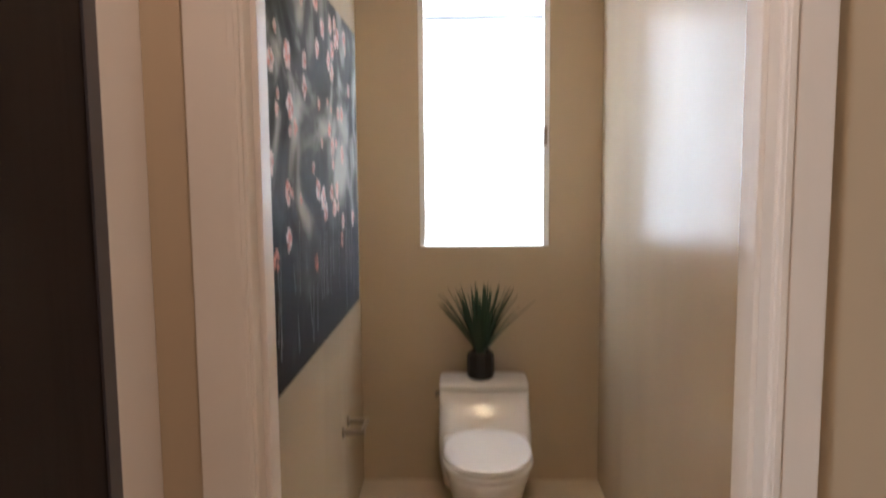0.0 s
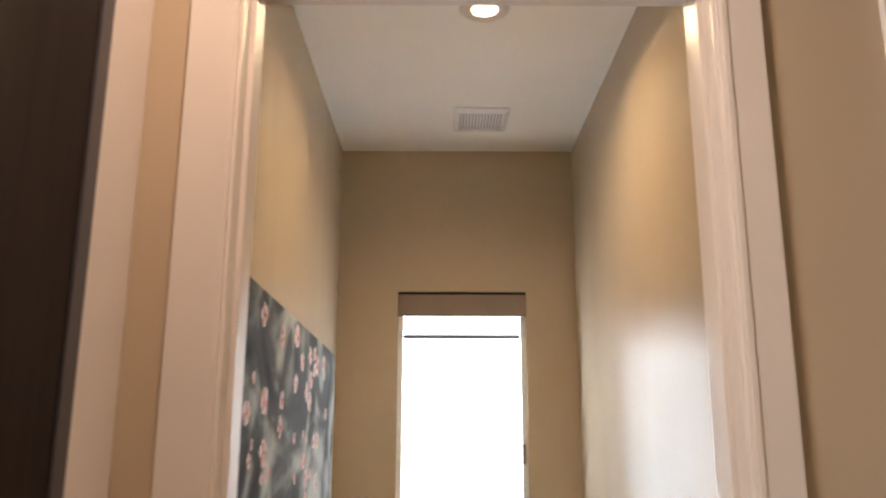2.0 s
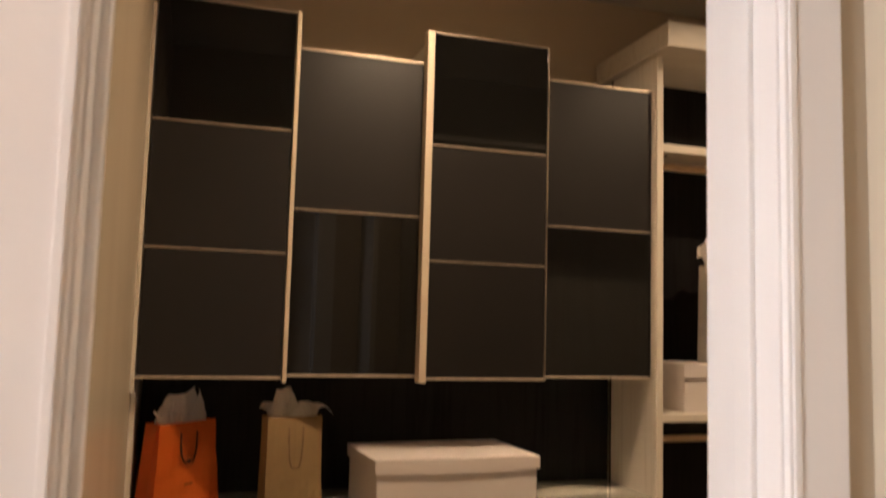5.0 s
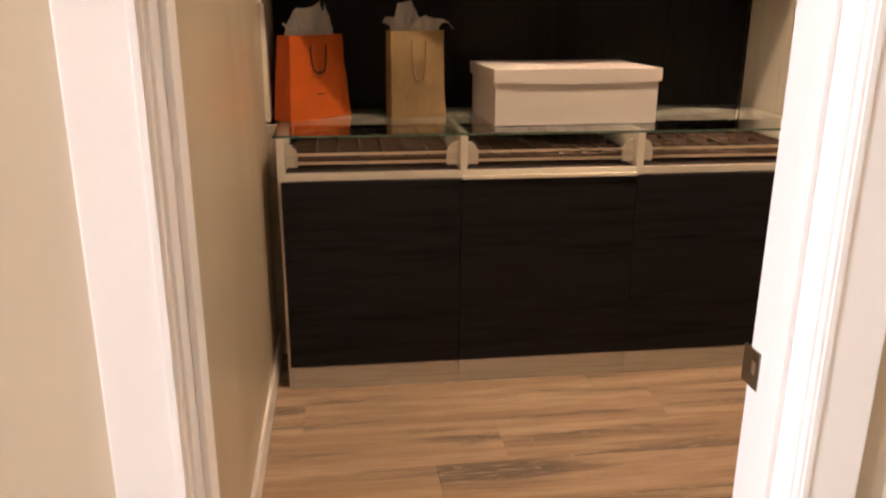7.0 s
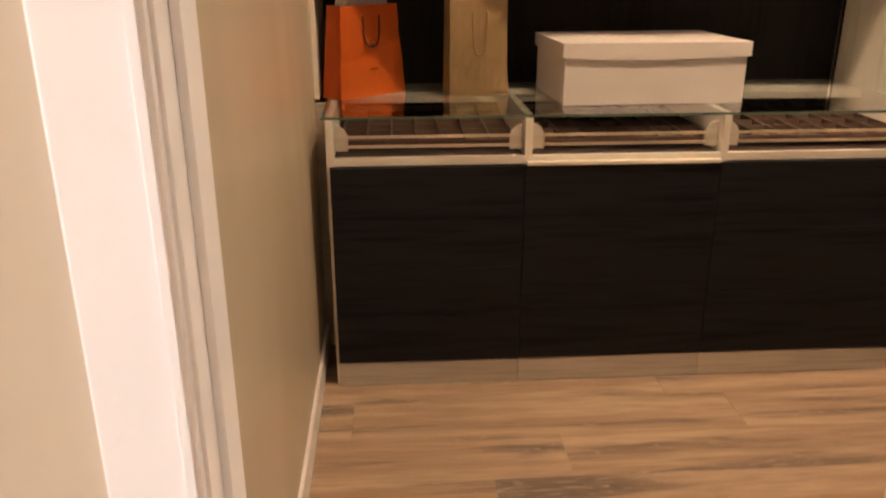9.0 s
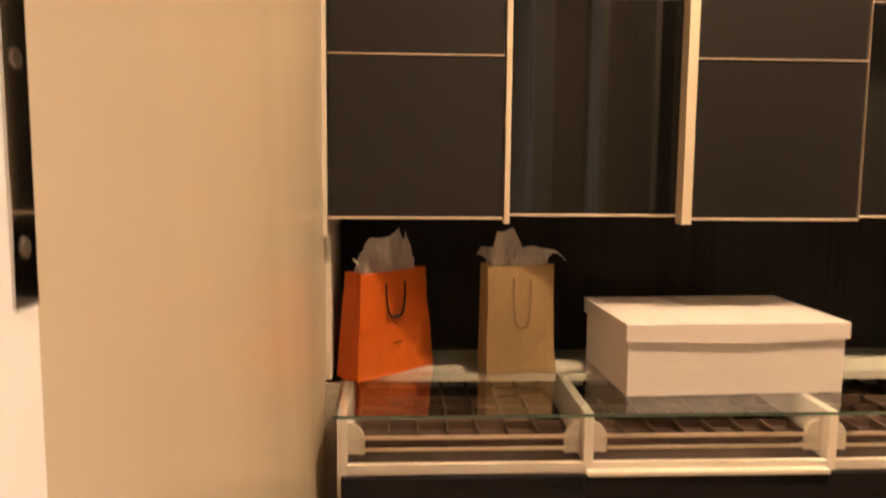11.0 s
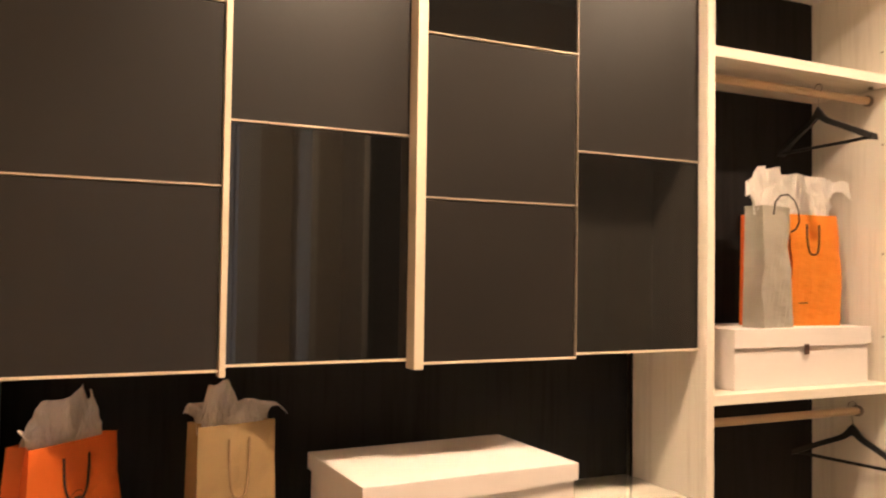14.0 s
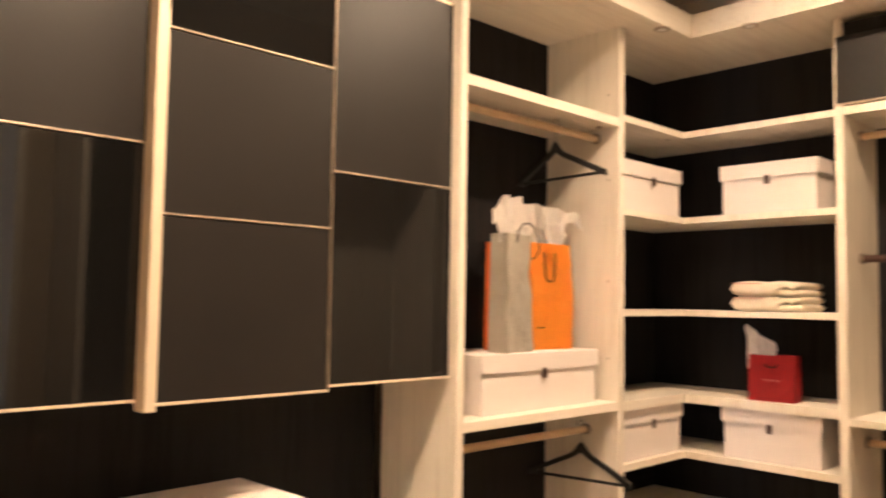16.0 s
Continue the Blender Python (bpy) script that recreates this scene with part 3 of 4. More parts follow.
door = structure("door_1", B(-1.335, -1.322, 0.82, 1.1255, 0.01, 2.68, bevel=0.002), DARKWOOD, "dark stained wooden door", "door")
part("edge_strip", B(-1.3218, -1.3175, 1.088, 1.1248, 0.01, 2.68, bevel=0.001), DARKEDGE, door, "dark grey edge strip")


def can_light(x, y, z, group):
    ob = thing("recessed_light", pose(x, y, z), "round white recessed ceiling light, switched on", "ceiling light", group)
    bm = bmesh.new()
    lathe(bm, [(0.060, -0.002), (0.062, -0.007), (0.078, -0.006), (0.086, 0.000)], seg=40)
    part("trim_ring", bm, WHITEMETAL, ob, smooth=True)
    bm = bmesh.new()
    lathe(bm, [(0.0001, -0.003), (0.035, -0.0028), (0.060, -0.001)], seg=40)
    part("lens", bm, LAMPGLOW, ob, "glowing warm lens")
    return ob


can_light(0.97, 2.50, CEIL_Z, "ceiling cans")
can_light(2.45, 2.35, CEIL_Z, "ceiling cans")
can_light(-0.687, 2.505, WC_CEIL, "ceiling cans")
# unseen pair, added as fixtures for the hall's two lamps
can_light(-0.98, 0.76, CEIL_Z, "ceiling cans")
can_light(-0.70, -1.00, CEIL_Z, "ceiling cans")

# ---------- toilet room ----------
# window: vinyl frame, panes, sill, roller shade with its valance
win = structure("window_1", B(WX0, WX0 + 0.028, 3.925, 3.985, WZ0 + 0.0085, WZ1, bevel=0.003), VINYL, "tall narrow white vinyl window", "window")
part("frame_side", B(WX1 - 0.028, WX1, 3.925, 3.985, WZ0 + 0.0085, WZ1, bevel=0.003), VINYL, win)
part("frame_top", B(WX0 + 0.0285, WX1 - 0.0285, 3.925, 3.985, WZ1 - 0.03, WZ1, bevel=0.003), VINYL, win)
part("sill", B(WX0 + 0.001, WX1 - 0.001, 3.902, 4.0, WZ0 + 0.0005, WZ0 + 0.008, bevel=0.002), VINYL, win, "white painted sill")
pane = part("pane", B(WX0 + 0.0285, WX1 - 0.0285, 3.972, 3.978, WZ0 + 0.009, WZ1 - 0.0305), PANE, win)
pane.visible_shadow = False
latch = part("latch", B(WX1 - 0.030, WX1 - 0.012, 3.905, 3.924, 1.65, 1.74, bevel=0.003), NICKEL, win, "dark metal latch")
shade = thing("roller_shade", pose(-0.7315, 3.945, 2.464), "white roller shade pulled down over the window, taupe valance", "window shade")
part("valance", B(-0.3105, 0.3105, -0.042, -0.010, -0.118, -0.013, bevel=0.003), VALANCE, shade, "taupe valance")
# black strip stands in for the shadow in the gap over the valance
part("valance_gap_shadow", B(-0.3105, 0.3105, -0.0300, -0.012, -0.0125, -0.0005), DARKHOLE, shade)
part("cloth", B(-0.282, 0.282, 0.012, 0.0128, -1.282, -0.118), CLOTH, shade, "translucent white cloth")
part("upper_cloth", B(-0.282, 0.282, 0.006, 0.0068, -0.208, -0.118), CLOTH, shade, "doubled white cloth")
part("mid_rail", B(-0.285, 0.285, -0.002, 0.005, -0.224, -0.207, bevel=0.002), DARKEDGE, shade, "thin grey rail")
part("hem_bar", B(-0.282, 0.282, 0.006, 0.018, -1.285, -1.268, bevel=0.003), VINYL, shade)


def exhaust_grille(x, y, z):
    ob = thing("exhaust_grille", pose(x, y, z), "square white slatted exhaust fan grille on the ceiling", "vent")
    w, d = 0.125, 0.137
    bm = bmesh.new()
    ring = [[bm.verts.new((sx * (w - t), sy * (d - t), zz)) for sx, sy in ((-1, -1), (1, -1), (1, 1), (-1, 1))] for t, zz in ((0.006, 0.0), (0.006, -0.004), (0.0, -0.005), (0.001, -0.009), (0.024, -0.021), (0.028, -0.020), (0.031, -0.012), (0.031, -0.001))]
    for a, b in zip(ring, ring[1:]):
        for k in range(4):
            bm.faces.new((a[k], a[(k + 1) % 4], b[(k + 1) % 4], b[k]))
    part("frame", bm, GRILLE_WHITE, ob)
    part("backing", B(-w + 0.02, w - 0.02, -d + 0.02, d - 0.02, -0.003, -0.0005), GRILLE_GREY, ob)
    for i in range(14):
        x0 = -w + 0.034 + i * 0.0141
        part("slat", B(x0, x0 + 0.0085, -d + 0.028, d - 0.028, -0.013, -0.003, bevel=0.001), GRILLE_WHITE, ob)


exhaust_grille(-0.655, 3.472, WC_CEIL)

# canvas on the side wall
art = thing("canvas_painting", pose(-1.334, 1.842, 1.030, -1.3), "large unframed dark canvas with pink flower dabs", "painting")
W, H, D = 1.615, 1.118, 0.050
part("canvas_front", B(D - 0.004, D, 0, W, 0, H), CANVAS, art)
part("canvas_edge", B(0.001, D - 0.0042, 0.001, W - 0.001, 0.001, H - 0.001), CANVASEDGE, art)
rng = random.Random(5)


def petals(y, z, ry, rz, count, reach, lift, mat):
    """Loose strokes of thick paint round an open centre, one mesh a flower layer."""
    bm = bmesh.new()
    for q in range(count):
        a = 6.2832 * q / count + rng.uniform(-0.4, 0.4)
        cy, cz = y + ry * reach * math.cos(a), z + rz * reach * math.sin(a)
        n, k = 8, rng.uniform(0.30, 0.55)
        lo = []
        for m in range(n):
            b, w = 6.2832 * m / n, rng.uniform(0.7, 1.2)
            lo.append((D + 0.0003, cy + ry * k * w * math.cos(b), cz + rz * k * w * math.sin(b)))
        loft(bm, [lo, [(D + lift, cy + (p[1] - cy) * 0.6, cz + (p[2] - cz) * 0.6) for p in lo]])
    part("painted_flower", bm, mat, art)


for i in range(54):
    y, z = rng.uniform(0.05, W - 0.06), rng.uniform(0.34, H - 0.05)
    r = rng.uniform(0.025, 0.038) * (0.55 if i % 3 == 2 else 1.0)
    petals(y, z, r * 1.1, r, 6, 0.62, 0.0012, PALE)
    petals(y + rng.uniform(-0.2, 0.2) * r, z + rng.uniform(-0.2, 0.2) * r, r, r * 0.8, 3, 0.6, 0.0020, PINK)
for y, z in ((0.10, 0.33), (0.62, 0.27), (1.15, 0.30)):
    petals(y, z, 0.030, 0.026, 5, 0.7, 0.0016, PINK)
for i in range(26):
    y = rng.uniform(0.05, W - 0.04)
    z0 = rng.uniform(0.02, 0.25)
    bm = bmesh.new()
    hgt, ln = rng.uniform(0.08, 0.26), rng.uniform(-0.03, 0.03)
    loft(bm, [[(D + 0.0003, y + ln * f + d, z0 + hgt * f) for d in (-0.0014, 0.0014)] + [(D + 0.0010, y + ln * f + d, z0 + hgt * f) for d in (0.0010, -0.0010)] for f in (0, 0.25, 0.5, 0.75, 1)])
    part("stem_stroke", bm, STEMPAINT, art)

# toilet
toilet = thing("toilet", pose(-0.7415, 3.885, 0), "white one-piece toilet with closed lid", "toilet")


def rounded_loop(cx, cy, wx, wy, z, power=2.6, n=40, egg=0.0, back=0.0):
    out = []
    for k in range(n):
        a = 2 * math.pi * k / n
        c, s = math.cos(a), math.sin(a)
        e = 2 / (back if back and s > 0 else power)
        x = math.copysign(abs(c) ** e, c) * wx
        y = math.copysign(abs(s) ** e, s) * wy
        if y < 0:
            x *= 1 - egg * (y / wy) ** 2
        out.append((cx + x, cy + y, z))
    return out


bm = bmesh.new()
loft(bm, [rounded_loop(0, -0.42, 0.132, 0.36, 0.0, 3.0), rounded_loop(0, -0.42, 0.130, 0.355, 0.06, 3.0), rounded_loop(0, -0.44, 0.142, 0.385, 0.16, 2.8), rounded_loop(0, -0.47, 0.170, 0.425, 0.27, 2.6, egg=0.06), rounded_loop(0, -0.485, 0.188, 0.436, 0.335, 2.5, egg=0.06), rounded_loop(0, -0.485, 0.189, 0.438, 0.362, 2.5, egg=0.06), rounded_loop(0, -0.485, 0.182, 0.430, 0.370, 2.5, egg=0.06)])
part("bowl", bm, CERAMIC, toilet, smooth=True)
bm = bmesh.new()
loft(bm, [rounded_loop(0, -0.20, 0.190, 0.195, 0.12, 5), rounded_loop(0, -0.22, 0.207, 0.215, 0.24, 6), rounded_loop(0, -0.215, 0.209, 0.210, 0.345, 7), rounded_loop(0, -0.178, 0.2085, 0.172, 0.40, 8), rounded_loop(0, -0.145, 0.208, 0.137, 0.455, 9), rounded_loop(0, -0.124, 0.2075, 0.114, 0.525, 10)])
part("tank", bm, CERAMIC, toilet, smooth=True)
bm = bmesh.new()
loft(bm, [rounded_loop(0, -0.122, 0.2065, 0.113, 0.526, 10), rounded_loop(0, -0.122, 0.2085, 0.115, 0.532, 10), rounded_loop(0, -0.122, 0.2085, 0.115, 0.547, 10), rounded_loop(0, -0.122, 0.206, 0.112, 0.555, 10), rounded_loop(0, -0.122, 0.197, 0.104, 0.558, 10)])
part("tank_lid", bm, CERAMIC, toilet, smooth=True)
for nm, z0, z1, g in (("seat", 0.3705, 0.389, 0.004), ("lid", 0.3940, 0.415, 0.0)):
    bm = bmesh.new()
    loft(bm, [rounded_loop(0, -0.672, a, b, z, 2.15, egg=0.03, back=2.7) for a, b, z in ((0.172 + g, 0.234 + g, z0), (0.182 + g, 0.244 + g, z0 + 0.006), (0.182 + g, 0.244 + g, z1 - 0.008), (0.178 + g, 0.240 + g, z1 - 0.003), (0.166 + g, 0.228 + g, z1))])
    part(nm, bm, SEATMAT, toilet, smooth=True)
bm = bmesh.new()
rod(bm, (-0.203, -0.17, 0.500), (-0.226, -0.17, 0.500), 0.012)
rod(bm, (-0.223, -0.17, 0.502), (-0.223, -0.215, 0.498), 0.006)
part("flush_lever", bm, NICKEL, toilet, "dark metal lever")

# plant on the tank
plant = thing("potted_plant", pose(-0.756, 3.755, 0.5585), "spiky green artificial grass in a black pot on the tank", "plant")
bm = bmesh.new()
lathe(bm, [(0.046, 0.0), (0.060, 0.010), (0.064, 0.03), (0.064, 0.105), (0.058, 0.125), (0.048, 0.134), (0.046, 0.130), (0.044, 0.118), (0.0001, 0.116)], seg=10)
part("pot", bm, DARKPOT, plant, "black faceted pot")
rng = random.Random(11)
for i in range(104):
    a = rng.uniform(0, 6.283)
    lean = rng.uniform(0.02, 0.62)
    L = rng.uniform(0.25, 0.360)
    w = rng.uniform(0.006, 0.011)
    d = Vector((math.cos(a) * math.sin(lean), math.sin(a) * math.sin(lean) * 0.45, math.cos(lean)))
    side = Vector((-math.sin(a), math.cos(a), 0))
    nrm = d.cross(side).normalized()
    base = Vector((math.cos(a) * 0.012, math.sin(a) * 0.012, 0.115))
    bm = bmesh.new()
    loops = []
    for q in range(6):
        f = q / 5
        ww = w * (1 - f) ** 0.6 * (0.7 + 0.6 * math.sin(f * 2.2)) + 0.0005
        c = base + d * L * f + Vector((math.cos(a), math.sin(a) * 0.4, -0.5)) * 0.03 * f * f * (lean / 0.4)
        loops.append([c + side * ww, c + nrm * 0.0012, c - side * ww, c - nrm * 0.0012])
    loft(bm, loops)
    part("blade", bm, LEAF, plant)

# paper holder on the side wall
holder = thing("paper_holder", pose(-1.333, 3.222, 0.482), "chrome toilet paper holder, empty, on the wall", "paper holder")
for y in (0.0, 0.145):
    bm = bmesh.new()
    rod(bm, (0, y, 0), (0.008, y, 0), 0.022, 20)
    rod(bm, (0.008, y, 0), (0.090, y, 0), 0.0115, 14)
    part("post", bm, NICKEL, holder, smooth=False)
bm = bmesh.new()
rod(bm, (0.080, -0.012, 0), (0.080, 0.157, 0), 0.009, 14)
part("bar", bm, NICKEL, holder)

# ---------- closet: base cabinets ----------
BASE_Y = 3.012


def base_cabinet(x0, w, fronts, label):
    """Plinth, carcass, dark fronts and an open bay with a pull-out tray under the glass."""
    ob = thing("base_cabinet", pose(x0, BASE_Y, 0), label, "cabinet", "base cabinets")
    t = 0.024
    part("side_panel", B(0, t, 0.0, 0.70, 0.0, 0.9035, bevel=0.001), BIRCH, ob)
    if x0 > 1.2:
        part("side_panel", B(w - t, w, 0.0, 0.70, 0.0, 0.9035, bevel=0.001), BIRCH, ob)
        xr = w - t
    else:
        xr = w
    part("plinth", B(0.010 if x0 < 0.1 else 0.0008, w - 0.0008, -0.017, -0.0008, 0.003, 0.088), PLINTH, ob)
    part("bottom", B(t + 0.0005, xr - 0.0005, 0.03, 0.69, 0.089, 0.105), BIRCH_X, ob)
    part("bay_floor", B(t + 0.0005, xr - 0.0005, 0.0165, 0.69, 0.758, 0.782), BAYDARK, ob, "dark brown bay bottom")
    part("bay_edge", B(t + 0.0005, xr - 0.0005, 0.0005, 0.016, 0.758, 0.784, bevel=0.001), BIRCH_X, ob)
    part("back", B(t + 0.001, xr - 0.001, 0.66, 0.668, 0.785, 0.90), EBONY_Z, ob)
    part("rear_ledge", B(t + 0.0005, xr - 0.0005, 0.372, 0.655, 0.880, 0.9033, bevel=0.001), BIRCH_X, ob)
    n = fronts
    h = (0.756 - 0.0895) / n
    for k in range(n):
        part("drawer_front" if n > 1 else "door_front", B(0.010 if x0 < 0.1 else 0.0012, w - 0.0012, -0.019, -0.0005, 0.0905 + k * h, 0.0895 + (k + 1) * h + 0.0002, bevel=0.001), EBONY, ob)
    if n == 1:
        part("lip", B(0.006, w - 0.002, -0.026, -0.0007, 0.757, 0.768, bevel=0.002), BIRCH_X, ob)
    # pull-out tray
    tx0, tx1 = t + 0.012, xr - 0.012
    tray = part("pull_out_tray", B(tx0, tx1, 0.075, 0.56, 0.806, 0.812), TRAYFELT, ob, "taupe felt jewellery tray with compartments")
    part("rim", B(tx0 + 0.004, tx1 - 0.004, 0.071, 0.0775, 0.8065, 0.8215, bevel=0.0015), TRAYFELT, tray)
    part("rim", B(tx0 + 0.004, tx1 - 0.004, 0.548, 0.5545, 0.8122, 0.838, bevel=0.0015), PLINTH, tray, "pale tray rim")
    for q in range(8):
        xx = tx0 + 0.008 + q * (tx1 - tx0 - 0.021) / 7
        part("divider", B(xx, xx + 0.005, 0.0785, 0.5475, 0.8122, 0.8355), TRAYFELT, tray)
    for q in range(1, 5):
        yy = 0.075 + q * 0.095
        part("cross_divider", B(tx0 + 0.006, tx1 - 0.006, yy, yy + 0.005, 0.8124, 0.8345), TRAYFELT, tray)
    for side, xx in ((1, t + 0.002), (-1, xr - 0.002)):
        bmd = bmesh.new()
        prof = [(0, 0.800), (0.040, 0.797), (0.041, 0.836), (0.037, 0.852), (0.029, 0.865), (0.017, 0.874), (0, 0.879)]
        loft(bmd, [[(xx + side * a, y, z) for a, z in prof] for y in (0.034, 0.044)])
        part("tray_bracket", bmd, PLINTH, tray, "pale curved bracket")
        xa, xb = sorted((xx + side * 0.004, xx + side * 0.012))
        part("runner", B(xa, xb, 0.0445, 0.55, 0.794, 0.8055), ALU, tray, "metal runner")
    for z in (0.812, 0.842):
        bmd = bmesh.new()
        slab(bmd, t + 0.040, xr - 0.040, 0.026, 0.0335, z - 0.0045, z + 0.0045, bevel=0.002)
        part("front_rail", bmd, ALU, tray, "thin champagne metal rail")
    return ob


base_cabinet(0.0, 0.611, 4, "black-brown drawer cabinet with open tray bay, beside the wall")
base_cabinet(0.611, 0.622, 1, "black-brown cabinet with plain door and open tray bay")
base_cabinet(1.233, 0.675, 3, "black-brown drawer cabinet with open tray bay, beside the tall unit")

top = thing("glass_worktop", pose(0, BASE_Y, 0.904), "clear greenish glass top over the drawer trays", "worktop")
pane = part("glass_pane", B(-0.010, 1.907, -0.010, 0.655, 0.0, 0.008, bevel=0.0012), GLASS, top)
pane.visible_shadow = False
part("polished_edge", B(-0.0092, 1.9062, -0.0118, -0.0102, 0.0006, 0.0074, bevel=0.0005), GLASSEDGE, top, "green polished glass edge")

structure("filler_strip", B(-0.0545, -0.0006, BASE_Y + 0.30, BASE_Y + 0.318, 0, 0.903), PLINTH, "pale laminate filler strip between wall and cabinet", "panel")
# back board behind the open counter, side board at the wall
back = structure("back_board", B(-0.036, 1.9165, 3.670, 3.690, 0.70, 1.42), EBONY_Z, "black-brown wood back board over the counter", "panel")
side = thing("side_board", pose(-0.0545, 3.262, 0.9125), "pale birch laminate side board against the wall", "panel")
part("lower_board", B(0, 0.0165, 0.06, 0.40, 0.0, 0.409, bevel=0.001), BIRCH, side)
part("upper_board", B(-0.0, 0.0125, 0.004, 0.40, 0.4095, 1.73, bevel=0.001), BIRCH, side)


def wall_cabinet(x0, x1, y, z_joints, kinds, bar, label):
    """Carcass with stacked dark panels in thin metal frames; bar: a metal upright on that side."""
    ob = thing("wall_cabinet", pose(x0, y, z_joints[0]), label, "wall cabinet", "wall cabinets")
    w, h = x1 - x0, z_joints[-1] - z_joints[0]
    bm = bmesh.new()
    slab(bm, 0.002, w - 0.002, 0.022, 3.75 - y, 0.004, h - 0.004)
    part("body", bm, BIRCH, ob, "pale birch carcass")
    for k, kind in enumerate(kinds):
        a, b = z_joints[k] - z_joints[0], z_joints[k + 1] - z_joints[0]
        part("panel", B(0.004, w - 0.004, 0.001, 0.0215, a + 0.005, b - 0.003, bevel=0.0008), GLOSS if kind == "g" else FROST, ob, "glossy black glass panel" if kind == "g" else "frosted dark grey glass panel")
        part("rail", B(0.0, w, -0.002, 0.021, a - (0.002 if k == 0 else 0.0006), a + 0.0045, bevel=0.0008), ALUBAR if k == 0 else ALU, ob, "thin champagne metal rail")
    part("top_rail", B(0.0, w, -0.002, 0.021, h - 0.0025, h + 0.004, bevel=0.0008), ALU, ob)
    if bar == "left":
        part("side_rail", B(w + 0.0004, w + 0.0030, -0.002, 0.021, -0.002, h + 0.004, bevel=0.0008), ALU, ob, "thin champagne metal rail")
    if bar == "right":
        part("upright_bar", B(w + 0.0005, w + 0.015, -0.008, 0.035, -0.014, h + 0.004, bevel=0.002), ALUBAR, ob, "champagne metal upright")
    if bar == "left":
        part("upright_bar", B(-0.028, -0.0005, -0.010, 0.044, -0.014, h + 0.004, bevel=0.003), ALUBAR, ob, "champagne metal upright")
    return ob


HI = (1.372, 1.803, 2.238, 2.672)
LO = (1.378, 1.968, 2.560)
wall_cabinet(-0.041, 0.433, 3.267, HI, "ffg", "right", "wall cabinet with three dark panels, the top one glossy")
wall_cabinet(0.450, 0.928, 3.312, LO, "gf", "", "wall cabinet with glossy black lower panel and frosted upper panel")
wall_cabinet(0.948, 1.420, 3.267, HI, "ffg", "left", "wall cabinet with three dark panels, the top one glossy")
wall_cabinet(1.424, 1.914, 3.312, LO, "gf", "", "wall cabinet with glossy black lower panel and frosted upper panel")

# ---------- closet: open shelving ----------
TOPZ = 2.708
FY = 3.28
RX = 3.287
BY = 3.640
BX = 3.635


def upright(name, x0, x1, y0, y1, label):
    ob = thing(name, pose(x0, y0, 0), label, "shelf upright", "closet uprights")
    part("board", B(0, x1 - x0, 0, y1 - y0, 0, TOPZ - 0.0005, bevel=0.0012), BIRCH, ob)
    wide = x1 - x0 < 0.1
    part("edge_band", B(0.0008, (x1 - x0 if wide else 0.001) - 0.0008 - (0 if wide else 0.003), -0.0011 if wide else 0.0008, -0.0001 if wide else y1 - y0 - 0.0008, 0.001, TOPZ - 0.002), BIRCH, ob, "pale edge band")
    if wide:
        for z in (2.44, 2.10, 1.70, 1.40, 0.80):
            bm = bmesh.new()
            rod(bm, (-0.003 if x0 > 2 else x1 - x0 - 0.001, 0.05, z), (0.001 if x0 > 2 else x1 - x0 + 0.003, 0.05, z), 0.004, 8)
            part("shelf_pin_hole", bm, NICKEL, ob, "small metal shelf pin")
    return ob


upright("shelf_upright", 1.916, 1.947, FY, BY - 0.001, "pale birch upright board of the open wardrobe")
upright("shelf_upright", 2.796, 2.830, FY, BY - 0.001, "pale birch upright board of the open wardrobe")
upright("shelf_upright", RX, BX - 0.001, 2.619, 2.652, "pale birch upright board at the corner shelves")
upright("shelf_upright", RX, BX - 0.001, 1.75, 1.782, "pale birch upright board of the side wardrobe")
structure("back_board_wardrobe", B(1.92, BX + 0.02, BY, BY + 0.02, 0, 2.72), EBONY_Z, "black-brown back board of the wardrobe", "panel")
structure("back_board_side", B(BX, BX + 0.02, 1.72, BY - 0.0005, 0, 2.72), EBONY_Z, "black-brown back board of the wardrobe", "panel")

# cornice slab round the top
cor = thing("cornice", pose(1.885, 3.148, TOPZ), "pale birch cornice slab with downlights over the wardrobes", "cornice")
bm = bmesh.new()
pts = [(0, 0), (1.235, 0), (1.235, -1.45), (1.84, -1.45), (1.84, 0.605), (0, 0.60)]
loft(bm, [[(x, y, 0.0) for x, y in pts], [(x, y, 0.098) for x, y in pts]])
part("slab", bm, BIRCH_X, cor)
for x, y in ((1.055, 0.028), (1.252, -0.240), (0.35, 0.028), (1.252, -0.9)):
    bm = bmesh.new()
    lathe(bm, [(0.019, -0.004), (0.024, -0.005), (0.031, -0.0035), (0.034, 0.0)], (x, y), 24)
    sp = part("downlight", bm, DOWNRING, cor, "small unlit metal downlight", smooth=True)
    bm = bmesh.new()
    lathe(bm, [(0.0001, -0.0046), (0.016, -0.0046), (0.0185, -0.0042)], (x, y), 24)
    part("lens", bm, WHITEMETAL, sp)


def straight_shelf(x0, x1, z0, z1, label):
    ob = thing("shelf", pose(x0, FY, z0), label, "shelf", "wardrobe shelves")
    part("edge_band", B(0.001, x1 - x0 - 0.001, 0.0006, 0.0018, 0.0006, z1 - z0 - 0.0006), BIRCH_X, ob, "pale edge band")
    part("board", B(0.0005, x1 - x0 - 0.0005, 0.002, BY - FY - 0.001, 0, z1 - z0, bevel=0.001), BIRCH_X, ob)
    for x in (0.05, x1 - x0 - 0.05):
        bm = bmesh.new()
        rod(bm, (x, 0.06, -0.008), (x, 0.06, 0.0005), 0.008, 12)
